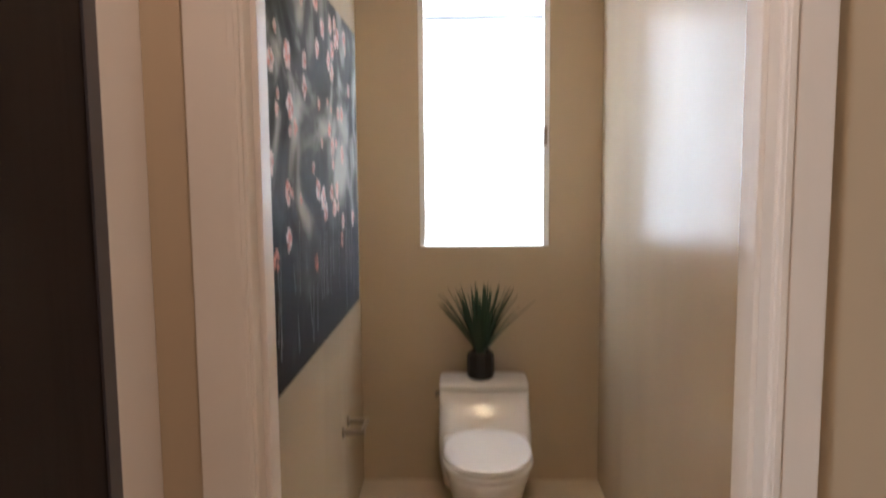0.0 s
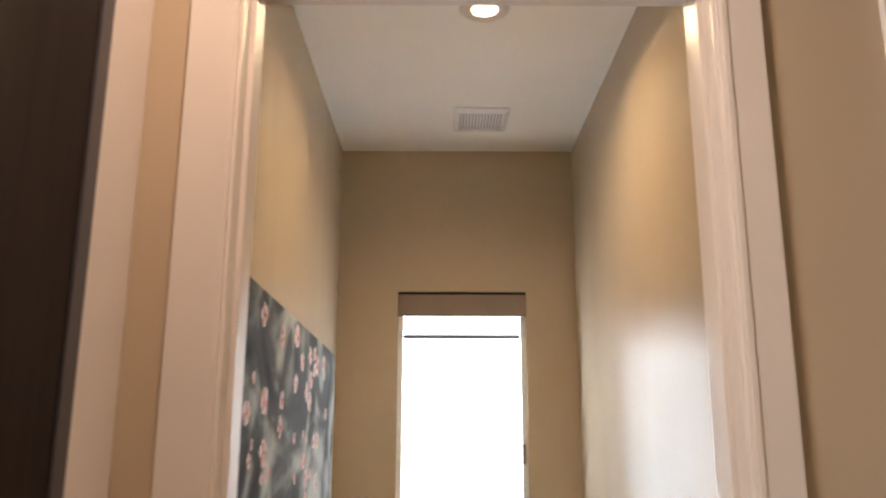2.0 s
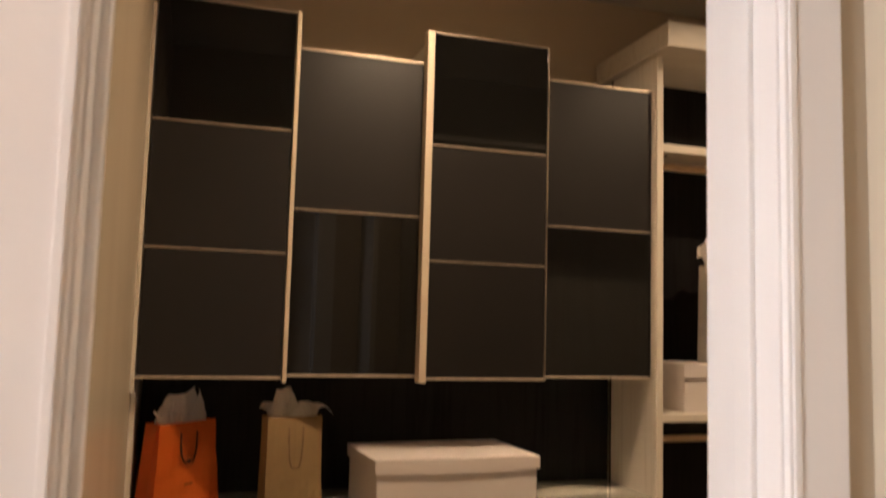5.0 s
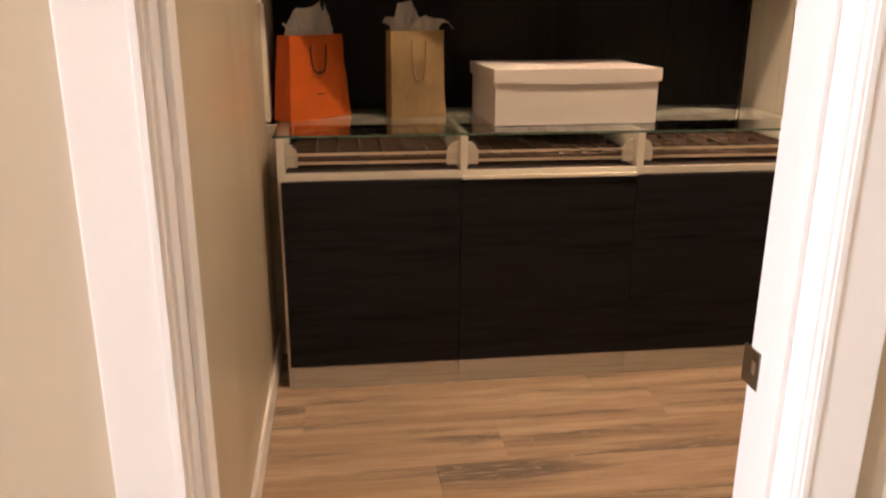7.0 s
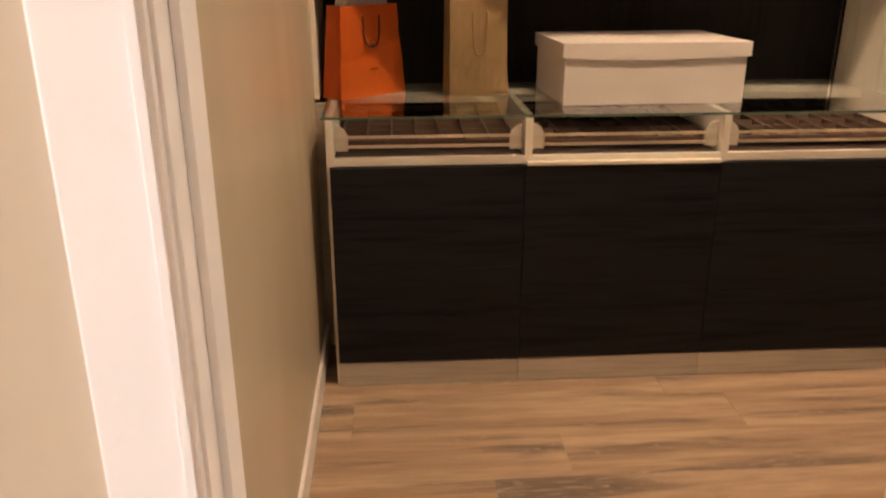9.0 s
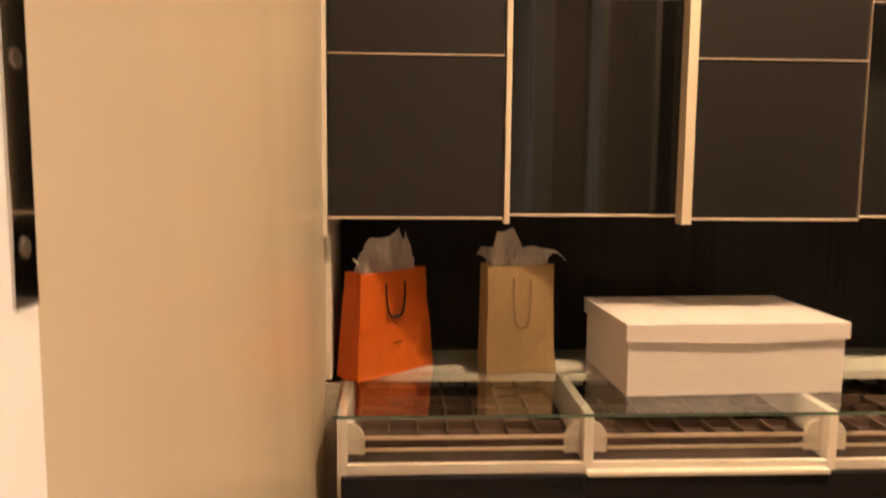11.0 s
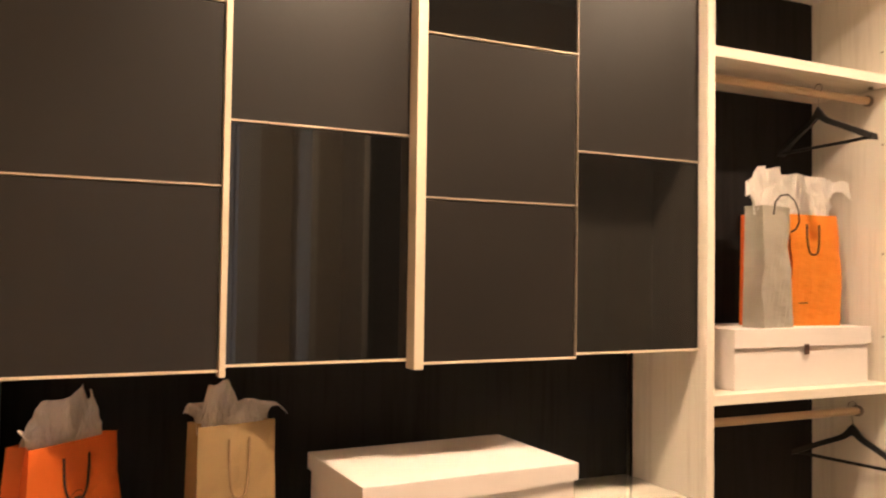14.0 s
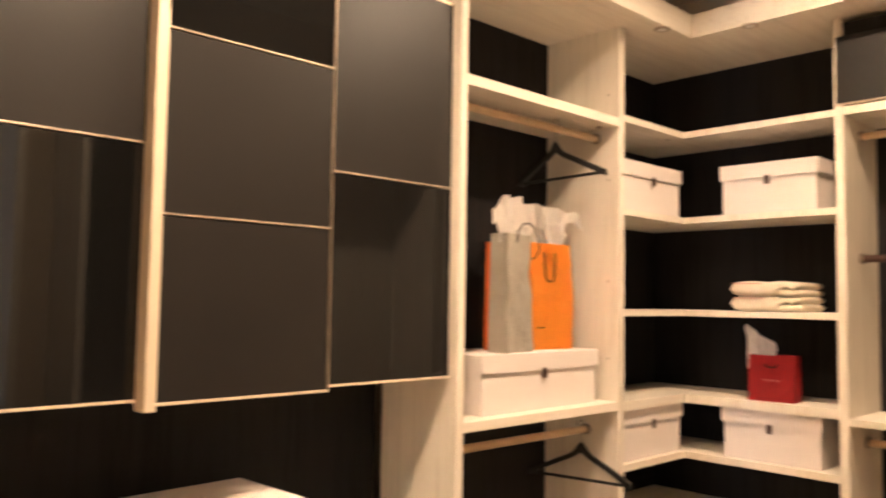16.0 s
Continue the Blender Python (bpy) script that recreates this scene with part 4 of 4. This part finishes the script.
        part("cam_fitting", bm, NICKEL, ob, "small metal fitting")
    return ob


straight_shelf(1.947, 2.796, 2.307, 2.342, "pale birch shelf over the upper clothes rail")
straight_shelf(1.947, 2.796, 1.205, 1.237, "pale birch shelf that carries a white box")
straight_shelf(1.947, 2.796, 0.06, 0.09, "pale birch bottom shelf")


def corner_shelf(z0, z1):
    ob = thing("corner_shelf", pose(2.8305, FY, z0), "pale birch L-shaped corner shelf", "shelf", "corner shelves")
    bm = bmesh.new()
    x1, x2 = RX - 2.8305, BX - 2.8315
    pts = [(0, 0.002), (x1 + 0.002, 0.002), (x1 + 0.002, 2.6525 - FY), (x2, 2.6525 - FY), (x2, BY - FY - 0.001), (0, BY - FY - 0.001)]
    loft(bm, [[(x, y, 0) for x, y in pts], [(x, y, z1 - z0) for x, y in pts]])
    part("board", bm, BIRCH_X, ob)
    part("edge_band", B(0.001, x1 - 0.0002, 0.0004, 0.0017, 0.0006, z1 - z0 - 0.0006), BIRCH_X, ob, "pale edge band")
    part("edge_band", B(x1 + 0.0004, x1 + 0.0017, 2.6535 - FY, 0.0002, 0.0006, z1 - z0 - 0.0006), BIRCH, ob, "pale edge band")
    for x in (0.03, x1 - 0.03):
        bm = bmesh.new()
        rod(bm, (x, 0.06, -0.006), (x, 0.06, 0.0005), 0.005, 10)
        part("shelf_pin", bm, NICKEL, ob, "small metal shelf pin")
    return ob


for a, b in ((2.334, 2.361), (1.962, 1.988), (1.565, 1.590), (1.198, 1.234), (0.966, 0.994), (0.715, 0.742), (0.06, 0.09)):
    corner_shelf(a, b)
bm = bmesh.new()
for z0, z1 in ((2.334, 2.367), (1.180, 1.205), (0.06, 0.09)):
    ob = thing("shelf", pose(RX, 1.7825, z0), "pale birch shelf of the side wardrobe", "shelf", "wardrobe shelves")
    part("board", B(0.002, BX - RX - 0.001, 0, 2.6185 - 1.7825, 0, z1 - z0, bevel=0.001), BIRCH, ob)
flap = thing("flap_door", pose(RX, 1.7825, 2.372), "grey frosted flap door above the side wardrobe", "cabinet door")
part("panel", B(-0.004, 0.016, 0.003, 0.862, 0.006, 0.262, bevel=0.001), FROST, flap)
part("rail", B(-0.006, 0.017, 0.0, 0.866, -0.003, 0.0055, bevel=0.001), ALU, flap)
part("gap", B(0.004, 0.016, 0.003, 0.862, 0.2625, 0.315), EBONY_Z, flap)


def clothes_rail(a, b, mat, label):
    ob = thing("clothes_rail", Matrix.Translation(a), label, "clothes rail", "clothes rails")
    v = Vector(b) - Vector(a)
    bm = bmesh.new()
    rod(bm, (0, 0, 0), v, 0.0145, 16)
    part("bar", bm, mat, ob, smooth=False)
    for p in (Vector((0, 0, 0)), v):
        bm = bmesh.new()
        u = v.normalized()
        q = p + u * 0.0006 if p.length < 0.01 else p - u * 0.0126
        rod(bm, q, q + u * 0.012, 0.021, 16)
        part("end_cup", bm, NICKEL, ob)
    return ob


clothes_rail((1.947, 3.385, 2.270), (2.796, 3.385, 2.270), RODWOOD, "oak-coloured upper clothes rail with metal cups")
clothes_rail((1.947, 3.43, 1.118), (2.796, 3.43, 1.118), RODWOOD, "oak-coloured lower clothes rail with metal cups")
clothes_rail((3.45, 1.782, 2.275), (3.45, 2.619, 2.275), RODWOOD, "oak-coloured clothes rail of the side wardrobe")
clothes_rail((3.44, 1.782, 1.80), (3.44, 2.619, 1.80), LEATHER, "dark brown trouser rail of the side wardrobe")
clothes_rail((3.47, 1.782, 1.10), (3.47, 2.619, 1.10), RODWOOD, "oak-coloured clothes rail of the side wardrobe")


def hanger(x, y, z, turn, label):
    """A shaped wooden coat hanger with trouser bar and wire hook, hanging from a rail at z."""
    ob = thing("coat_hanger", pose(x, y, z, 0, 0, turn), label, "hanger", "coat hangers")
    bm = bmesh.new()
    tube(bm, [(0.017 * math.cos(a), 0, 0.0 + 0.017 * math.sin(a)) for a in np.linspace(-0.4, 3.6, 14)] + [(-0.004, 0, -0.024), (0.0, 0, -0.05), (0, 0, -0.075)], 0.0017)
    part("hook", bm, CHROME, ob, "thin steel hook", smooth=True)
    bm = bmesh.new()
    loops = []
    for f in np.linspace(-1, 1, 33):
        xx = 0.215 * f
        drop = 0.020 * (1 - math.exp(-(f * 9) ** 2)) + 0.098 * abs(f) ** 1.1
        hw = 0.007 + 0.012 * abs(f) ** 3
        hh = 0.0105 + 0.010 * math.exp(-(f * 8) ** 2)
        zc = -0.086 - drop
        bend = 0.028 * f * f
        loops.append([(xx, -bend - hw, zc - hh), (xx, -bend + hw, zc - hh), (xx, -bend + hw * 0.6, zc + hh), (xx, -bend - hw * 0.6, zc + hh)])
    loft(bm, loops)
    part("shoulder", bm, BLACKWOOD, ob, smooth=False)
    bm = bmesh.new()
    rod(bm, (-0.198, -0.022, -0.205), (0.198, -0.022, -0.205), 0.006, 10)
    part("trouser_bar", bm, BLACKWOOD, ob)
    return ob


hanger(2.53, 3.385, 2.288, 84, "black wooden coat hanger on the upper rail")
hanger(2.762, 3.43, 1.136, -79, "black wooden coat hanger on the lower rail")


# ---------- closet: boxes, bags, towels ----------
def storage_box(m, w, d, h, lid, label, tab=True, bow=0.0015):
    """Covered card box with an overlapping lid and a leather pull; origin at the front left bottom corner."""
    ob = thing("storage_box", m, label, "box", "white storage boxes")
    bm = bmesh.new()
    slab(bm, 0.008, w - 0.008, 0.008, d - 0.008, 0, h - lid * 0.4, bevel=0.003)
    part("body", bm, WHITEBOX, ob)
    bm = bmesh.new()
    # lid: a thin shell whose skirt stands off the body, its front lower edge bowed
    slab(bm, 0, w, 0, d, h - 0.004, h, bevel=0.0015)
    n = 14
    lo = []
    for k in range(n + 1):
        f = k / n
        lo.append((w * f, 0, h - lid - bow * math.sin(math.pi * f)))
    for k in range(n):
        a, b = lo[k], lo[k + 1]
        loft(bm, [[(a[0], -0.001, a[2]), (b[0], -0.001, b[2]), (b[0], -0.001, h - 0.002), (a[0], -0.001, h - 0.002)], [(a[0], 0.003, a[2]), (b[0], 0.003, b[2]), (b[0], 0.003, h - 0.002), (a[0], 0.003, h - 0.002)]])
    slab(bm, 0, 0.003, 0.003, d, h - lid, h - 0.002)
    slab(bm, w - 0.003, w, 0.003, d, h - lid, h - 0.002)
    slab(bm, 0.003, w - 0.003, d - 0.003, d, h - lid, h - 0.002)
    part("lid", bm, WHITEBOX, ob, "overlapping lid")
    if tab:
        bm = B(w * 0.5 - 0.011, w * 0.5 + 0.011, -0.0045, -0.0012, h - lid - 0.030, h - lid + 0.006, bevel=0.001)
        part("pull_tab", bm, LEATHER, ob, "dark leather pull tab")
    return ob


def crumple(bm, w, d, z0, z1, seed, sheets):
    """Tissue sheets standing out of a bag. Each sheet: its depth in the bag, and its top edge
    as (place across, height) in parts of the bag's width and the tissue's height."""
    r = random.Random(seed)
    nx, nz = 30, 9
    for depth, edge in sheets:
        us, hs = [k[0] for k in edge], [k[1] for k in edge]
        ph = r.uniform(0, 6)
        grid = []
        for j in range(nz):
            f = j / (nz - 1)
            row = []
            for i in range(nx):
                a = us[0] + (us[-1] - us[0]) * i / (nx - 1)
                h = float(np.interp(a, us, hs))
                base = max(-0.46, min(0.46, a))
                over = abs(a - base)
                x = (base + (a - base) * f ** 1.6) * w + 0.004 * math.sin(ph + 9 * f + 11 * a) * f
                fold = 0.26 * math.sin(ph + a * 9) + 0.10 * math.sin(2 * ph + a * 21 + 2.5 * f)
                y = depth * d * (0.8 + 0.7 * f) + d * fold * (0.25 + 0.75 * f) * (0.6 if over else 1.0)
                z = z0 - 0.03 + (h * (z1 - z0) + 0.03) * f + over * w * 0.55 * math.sin(math.pi * f)
                row.append(bm.verts.new((x + r.uniform(-0.0015, 0.0015), y + r.uniform(-0.003, 0.003), z + r.uniform(-0.002, 0.002) * f)))
            grid.append(row)
        for j in range(nz - 1):
            for i in range(nx - 1):
                a = (grid[j][i], grid[j][i + 1], grid[j + 1][i + 1], grid[j + 1][i])
                if (i + j) % 2:
                    bm.faces.new(a[:3])
                    bm.faces.new((a[0], a[2], a[3]))
                else:
                    bm.faces.new((a[0], a[1], a[3]))
                    bm.faces.new(a[1:])
    bmesh.ops.solidify(bm, geom=bm.faces[:], thickness=0.0006)
    return bm


def gift_bag(m, w, d, h, paper, cord, label, seed, tissue=0.1, top=0.86, loop=0.11, mark="", sag=0.0, hang=True, taper=0.02, sheets=(), crease=0.0, fold=0.0):
    """Paper carrier: pinched gusset sides, folded rim, cord handles hanging down front and back, tissue on top."""
    ob = thing("gift_bag", m, label, "bag", "paper gift bags")
    r = random.Random(seed)
    loops = []
    for f in (0.0, 0.04, 0.18, 0.3, 0.4, 0.5, 0.58, 0.68, 0.8, 1.0):
        dd = d * (1 - (1 - top) * f * 2.0)
        ww = w * (1 - taper * f)
        pin = 0.22 * d * f
        sh = sag * math.sin(f * 3.0) * 0.02
        bow = 0.006 * math.sin(f * 5 + seed)
        pts = []
        for k in range(9):
            g = k / 8 - 0.5
            # a slack dent slants across the front; a fold turns its one side back
            dent = crease * (max(0.0, 1 - abs(f - 0.50 - 0.35 * g) / 0.16) - 0.5 * max(0.0, 1 - abs(f - 0.28 + 0.5 * g) / 0.14))
            back = fold * max(0.0, g - 0.06) * min(1.0, f * 4)
            pts.append((g * ww + sh, -dd / 2 + bow * math.cos(g * 3.1) + r.uniform(-0.0012, 0.0012) + dent + back, f * h))
        pts.append((ww / 2 - pin + sh, 0, f * h))
        for k in range(9):
            g = 0.5 - k / 8
            pts.append((g * ww + sh, dd / 2 - bow * math.cos(g * 3.1), f * h))
        pts.append((-ww / 2 + pin + sh, 0, f * h))
        loops.append(pts)
    bm = bmesh.new()
    rings = [[bm.verts.new(p) for p in lp] for lp in loops]
    n = len(rings[0])
    for a, b in zip(rings, rings[1:]):
        for k in range(n):
            bm.faces.new((a[k], a[(k + 1) % n], b[(k + 1) % n], b[k]))
    bm.faces.new(rings[0][::-1])
    bmesh.ops.solidify(bm, geom=bm.faces[:], thickness=0.0012)
    part("bag_body", bm, paper, ob)
    df = d * (1 - (1 - top) * 2.0) / 2
    for s in (-1, 1):
        y = s * (df + 0.004)
        bm = bmesh.new()
        pts = []
        for q in range(17):
            a = math.pi * q / 16
            x = -0.027 * (w / 0.22) * math.copysign(abs(math.cos(a)) ** 0.55, math.cos(a))
            fall = loop * math.sin(a) ** 0.75 if 0 < q < 16 else 0.0
            pts.append((x, y + s * (0.002 + 0.004 * math.sin(a)), h - 0.035 - (fall if hang or s > 0 else -fall)))
        if not hang and s < 0:
            pts = [(-0.022, y, h - 0.03), (-0.020, y - 0.004, h + 0.012), (0.0, y - 0.012, h + 0.036), (0.03, y - 0.02, h + 0.040), (0.062, y - 0.024, h + 0.022), (0.088, y - 0.024, h - 0.012), (0.098, y - 0.02, h - 0.05), (0.092, y - 0.012, h - 0.075), (0.074, y - 0.006, h - 0.085)]
        tube(bm, pts, 0.0030)
        part("handle", bm, cord, ob, "twisted cord handle", smooth=True)
    if mark:
        zc = 0.56 * h
        yf = -(d / 2) * (1 - (1 - top) * 2.0 * 0.56) - 0.0065
        ink = REDINK if mark == "pale" else INK
        if mark == "line":
            part("printed_bar", B(-0.075, -0.035, yf - 0.005, yf - 0.0044, 0.20 * h, 0.20 * h + 0.004), ink, ob, "small printed line")
        elif mark != "pale":
            bm = bmesh.new()
            n = 24
            o = [(0.020 * math.cos(6.2832 * k / n), yf, zc + 0.020 * math.sin(6.2832 * k / n)) for k in range(n)]
            i = [(0.0185 * math.cos(6.2832 * k / n), yf, zc + 0.0185 * math.sin(6.2832 * k / n)) for k in range(n)]
            vo, vi = [bm.verts.new(p) for p in o], [bm.verts.new(p) for p in i]
            for k in range(n):
                bm.faces.new((vo[k], vo[(k + 1) % n], vi[(k + 1) % n], vi[k]))
            part("printed_ring", bm, ink, ob, "printed emblem ring")
            part("printed_bar", B(-0.009, 0.009, yf - 0.0002, yf + 0.0004, zc - 0.008, zc + 0.006), ink, ob)
            part("printed_bar", B(-0.017, 0.017, yf - 0.004, yf - 0.0034, 0.30 * h, 0.30 * h + 0.0035), ink, ob, "small printed line")
        else:
            bm = bmesh.new()
            tube(bm, [(-0.032 + 0.064 * k / 24, yf, 0.46 * h + 0.005 * math.sin(k * 1.9)) for k in range(25)], 0.0012, 5)
            part("printed_bar", bm, ink, ob, "pale printed script line")
    if tissue:
        part("tissue_paper", crumple(bmesh.new(), w * 0.92 * (1 - taper), d * 0.7, h, h + tissue, seed, sheets), TISSUE, ob, "bunched white tissue paper")
    return ob


CT = 0.9125
gift_bag(pose(0.113, 3.420, CT, 0, 0, 43), 0.295, 0.095, 0.300, ORANGE, CORD, "orange paper gift bag with white tissue on the counter", 6, 0.110, crease=0.004, mark="ring", taper=0.15, loop=0.10, sheets=((0.05, ((-0.46, 0.05), (-0.40, 0.36), (-0.22, 0.82), (0.05, 0.92), (0.32, 1.06), (0.42, 0.66), (0.46, 0.1))), (-0.22, ((-0.06, 0.04), (0.14, 0.48), (0.30, 0.98), (0.40, 0.72), (0.46, 0.16))), (-0.15, ((-0.60, 0.42), (-0.54, 0.22), (-0.42, 0.20), (-0.28, 0.06)))))
gift_bag(pose(0.499, 3.425, CT, 0, 0, 9), 0.210, 0.105, 0.315, KRAFT, KRAFTCORD, "brown kraft paper gift bag with white tissue on the counter", 8, 0.108, fold=0.05, crease=0.004, top=0.9, loop=0.145, sheets=((-0.05, ((-0.44, 0.15), (-0.38, 0.90), (-0.08, 0.98), (0.06, 0.62), (0.14, 0.25))), (-0.28, ((-0.16, 0.05), (0.02, 0.44), (0.16, 0.52), (0.26, 0.40), (0.32, 0.05))), (0.20, ((-0.66, 0.22), (-0.60, 0.42), (-0.42, 0.45), (-0.2, 0.40), (0.1, 0.40), (0.3, 0.44), (0.64, 0.34), (0.88, -0.02)))))
storage_box(pose(0.742, 3.128, CT, 0, 0, 2.5), 0.615, 0.41, 0.196, 0.045, "long white lidded card box on the glass counter", tab=False, bow=0.008)

SB = 1.2375
storage_box(pose(2.075, 3.325, SB, 0, 0, 1.0), 0.665, 0.29, 0.20, 0.060, "long white lidded card box with leather tab on a shelf")
BT = SB + 0.2005
gift_bag(pose(2.295, 3.395, BT, 0, 0, 10), 0.162, 0.085, 0.415, GREYPAPER, CORD, "tall grey paper gift bag with white tissue on a box", 14, 0.15, crease=0.012, sheets=((0.1, ((-0.86, 0.18), (-0.80, 0.50), (-0.45, 0.66), (-0.36, 0.92), (0.15, 0.90), (0.46, 0.98), (0.75, 0.7))), (-0.25, ((-0.46, 0.1), (-0.3, 0.40), (0.0, 0.55), (0.3, 0.30), (0.46, 0.35)))), top=0.9, loop=0.10, hang=False)
gift_bag(pose(2.555, 3.47, BT, 0, 0, -4), 0.235, 0.10, 0.400, AMBER, CORD, "tall bright orange paper gift bag with white tissue on a box", 21, 0.17, crease=0.007, sheets=((0.0, ((-0.85, 0.5), (-0.72, 0.90), (-0.40, 0.86), (-0.15, 0.92), (0.05, 0.90), (0.30, 0.84), (0.60, 0.80), (1.00, 0.78), (1.06, 0.4))), (-0.28, ((-0.46, 0.2), (-0.2, 0.62), (0.15, 0.52), (0.46, 0.25)))), top=0.88, mark="line", sag=1.0)
gift_bag(pose(2.396, 3.500, BT, 0, 0, 0), 0.19, 0.06, 0.395, ORANGE, CORD, "orange paper gift bag behind the grey one", 25, 0.0, top=0.9)
for z in (1.9885, 0.9945):
    storage_box(pose(2.850, 3.300, z, 0, 0, 0), 0.455, 0.31, 0.205, 0.060, "white lidded card box with leather tab in the corner shelves")
    storage_box(pose(3.305, 3.122, z, 0, 0, -90), 0.40, 0.30, 0.205, 0.060, "white lidded card box with leather tab in the corner shelves")


def towel_stack(x, y, z):
    """Two thick folded towels: a rounded outer fold, a tucked fold showing at one end, a band."""
    for k in range(2):
        ob = thing("folded_towel", pose(x, y + 0.004 * k, z + 0.0595 * k), "cream folded towel with rose band in a stack", "towel", "folded towels")
        for q, (y0, y1, t0, x0) in enumerate(((0.095, 0.318, 0.0322, 0.0), (0.0, 0.150, 0.0305, 0.012))):
            # the tucked end shows two rolled layers, the upper one set back a little
            for layer, up in ((0, -1), (1, 1)) if q else ((0, 0),):
                bm = bmesh.new()
                n = 26
                loops = []
                for i in range(n + 1):
                    f = i / n
                    end = (1 - (abs(2 * f - 1)) ** 16) ** 0.5 * 0.75 + 0.25
                    t = (0.53 if q else 1.0) * t0 * end * (1.0 + 0.06 * math.sin(f * 11 + q * 2 + k + layer))
                    zc = 0.0315 - 0.001 * q + up * 0.485 * t0 + 0.0016 * math.sin(f * 7 + k * 2 + q)
                    dx = x0 + 0.004 * layer + 0.005 * math.sin(f * 6 + q * 2 + k + 1.4 * layer)
                    loops.append([(0.115 + dx + 0.115 * math.copysign(abs(math.cos(a)) ** 0.5, math.cos(a)), 0.89 * (y0 + f * (y1 - y0)), zc + t * math.copysign(abs(math.sin(a)) ** 0.6, math.sin(a))) for a in np.linspace(0, 6.283, 24, endpoint=False)])
                loft(bm, loops)
                part("fold", bm, TOWEL, ob, smooth=True)
        bm = bmesh.new()
        tube(bm, [(0.010 + 0.006 * math.sin(f * 9), 0.03 + 0.10 * f, 0.030 + 0.012 * math.sin(f * 3.1) + 0.006 * math.sin(f * 8)) for f in np.linspace(0, 1, 16)], 0.008, 8)
        part("tucked_edge", bm, TOWEL, ob, smooth=True)
        part("woven_band", B(-0.004, 0.010, 0.15, 0.27, 0.052, 0.057, bevel=0.001), TOWELBAND, ob, "rose woven band")


towel_stack(3.315, 2.800, 1.5905)
gift_bag(pose(3.365, 2.925, 1.2345, 0, 0, -84), 0.182, 0.085, 0.183, REDPAPER, CORD, "small red paper gift bag with white tissue in the corner shelves", 31, 0.0, top=0.9, mark="pale", loop=0.012)
ts = thing("tissue_sheet", pose(3.365, 2.978, 1.388, 0, 0, -84), "white tissue sheet stuck in the red gift bag", "tissue paper")
bm = crumple(bmesh.new(), 0.12, 0.03, 0.0, 0.15, 7, ((0.0, ((-0.54, 0.96), (-0.46, 1.0), (-0.05, 0.72), (0.38, 0.55), (0.5, 0.5))),))
part("sheet", bm, TISSUE, ts)

# shallow wardrobe along the front wall, its end board seen through the door
fw = thing("front_wardrobe", pose(1.088, 1.4035, 0), "shallow pale birch wardrobe beside the closet door", "wardrobe")
part("end_board", B(0, 0.03, 0.001, 0.358, 0, 2.708, bevel=0.001), BIRCH, fw)
part("end_board", B(2.2, 2.23, 0.001, 0.358, 0, 2.708, bevel=0.001), BIRCH, fw)
part("mid_board", B(0.248, 0.275, 0.016, 0.355, 0.09, 2.33, bevel=0.001), BIRCH, fw)
part("back_board", B(0.2755, 1.20, 0.001, 0.015, 0, 2.64), EBONY_Z, fw)
part("back_board", B(1.2005, 2.1995, 0.001, 0.015, 0, 2.64), BIRCH, fw)
for z in (0.06, 2.33, 2.63):
    part("shelf_board", B(0.2755, 2.1995, 0.016, 0.35, z, z + 0.03, bevel=0.001), BIRCH_X, fw)

# supply vent on the closet ceiling
vent = thing("ceiling_vent", pose(1.632, 2.697, CEIL_Z, 0, 0, 0), "dark slotted air vent on the closet ceiling", "vent")
part("backing", B(-0.075, 0.075, -0.055, 0.055, -0.003, -0.0005), DARKHOLE, vent)
for a in ((-0.08, 0.08, -0.06, -0.05), (-0.08, 0.08, 0.05, 0.06), (-0.08, -0.07, -0.05, 0.05), (0.07, 0.08, -0.05, 0.05), (-0.07, 0.07, -0.006, 0.006)):
    part("frame_bar", B(*a, -0.008, 0, bevel=0.001), WHITEMETAL, vent)
for k in range(5):
    part("louvre", B(-0.07, 0.005, -0.044 + k * 0.019, -0.038 + k * 0.019, -0.007, -0.003), WHITEMETAL, vent)

# ---------- floor planks, each its own piece ----------
floor = structure("floor", B(-0.055, 4.2, 1.3085, 3.755, -0.0118, -0.0105), EBONY_Z, "greyed oak plank floor", "floor")
hallfloor = structure("floor_hall", B(-1.335, HALL_X, -2.3, 1.308, -0.0118, -0.0105), EBONY_Z, "greyed oak plank floor of the hall", "floor")


def plank_mesh(length, width):
    return made("plank", B(0.0006, length - 0.0006, 0.0006, width - 0.0006, -0.010, 0.0, bevel=0.0012), FLOORWOOD)


PW, PL = 0.210, 1.22
full = plank_mesh(PL, PW)


def lay(parent, x0, x1, y0, y1, seed, starts):
    r = random.Random(seed)
    y = y0
    while y < y1 - 0.02:
        w = min(PW, y1 - y)
        x = x0
        first = starts.get(round(y, 2), r.choice((0.30, 0.52, 0.74, 0.96, 1.10)))
        while x < x1 - 0.01:
            ln = min(first if x == x0 else PL, x1 - x)
            me = full if abs(ln - PL) < 1e-6 and abs(w - PW) < 1e-6 else plank_mesh(ln, w)
            ob = new("plank", me)
            ob.parent = parent
            ob.location = (x, y, 0)
            x += ln
        y += w


lay(floor, -0.055, 3.75, 1.410, 3.70, 2, {2.88: 1.145, 2.67: 0.115, 2.46: 0.745, 2.04: 0.395})
lay(floor, -0.055, 3.75, 1.309, 1.410, 4, {})
lay(hallfloor, -1.335, HALL_X, -2.3, 1.308, 3, {})
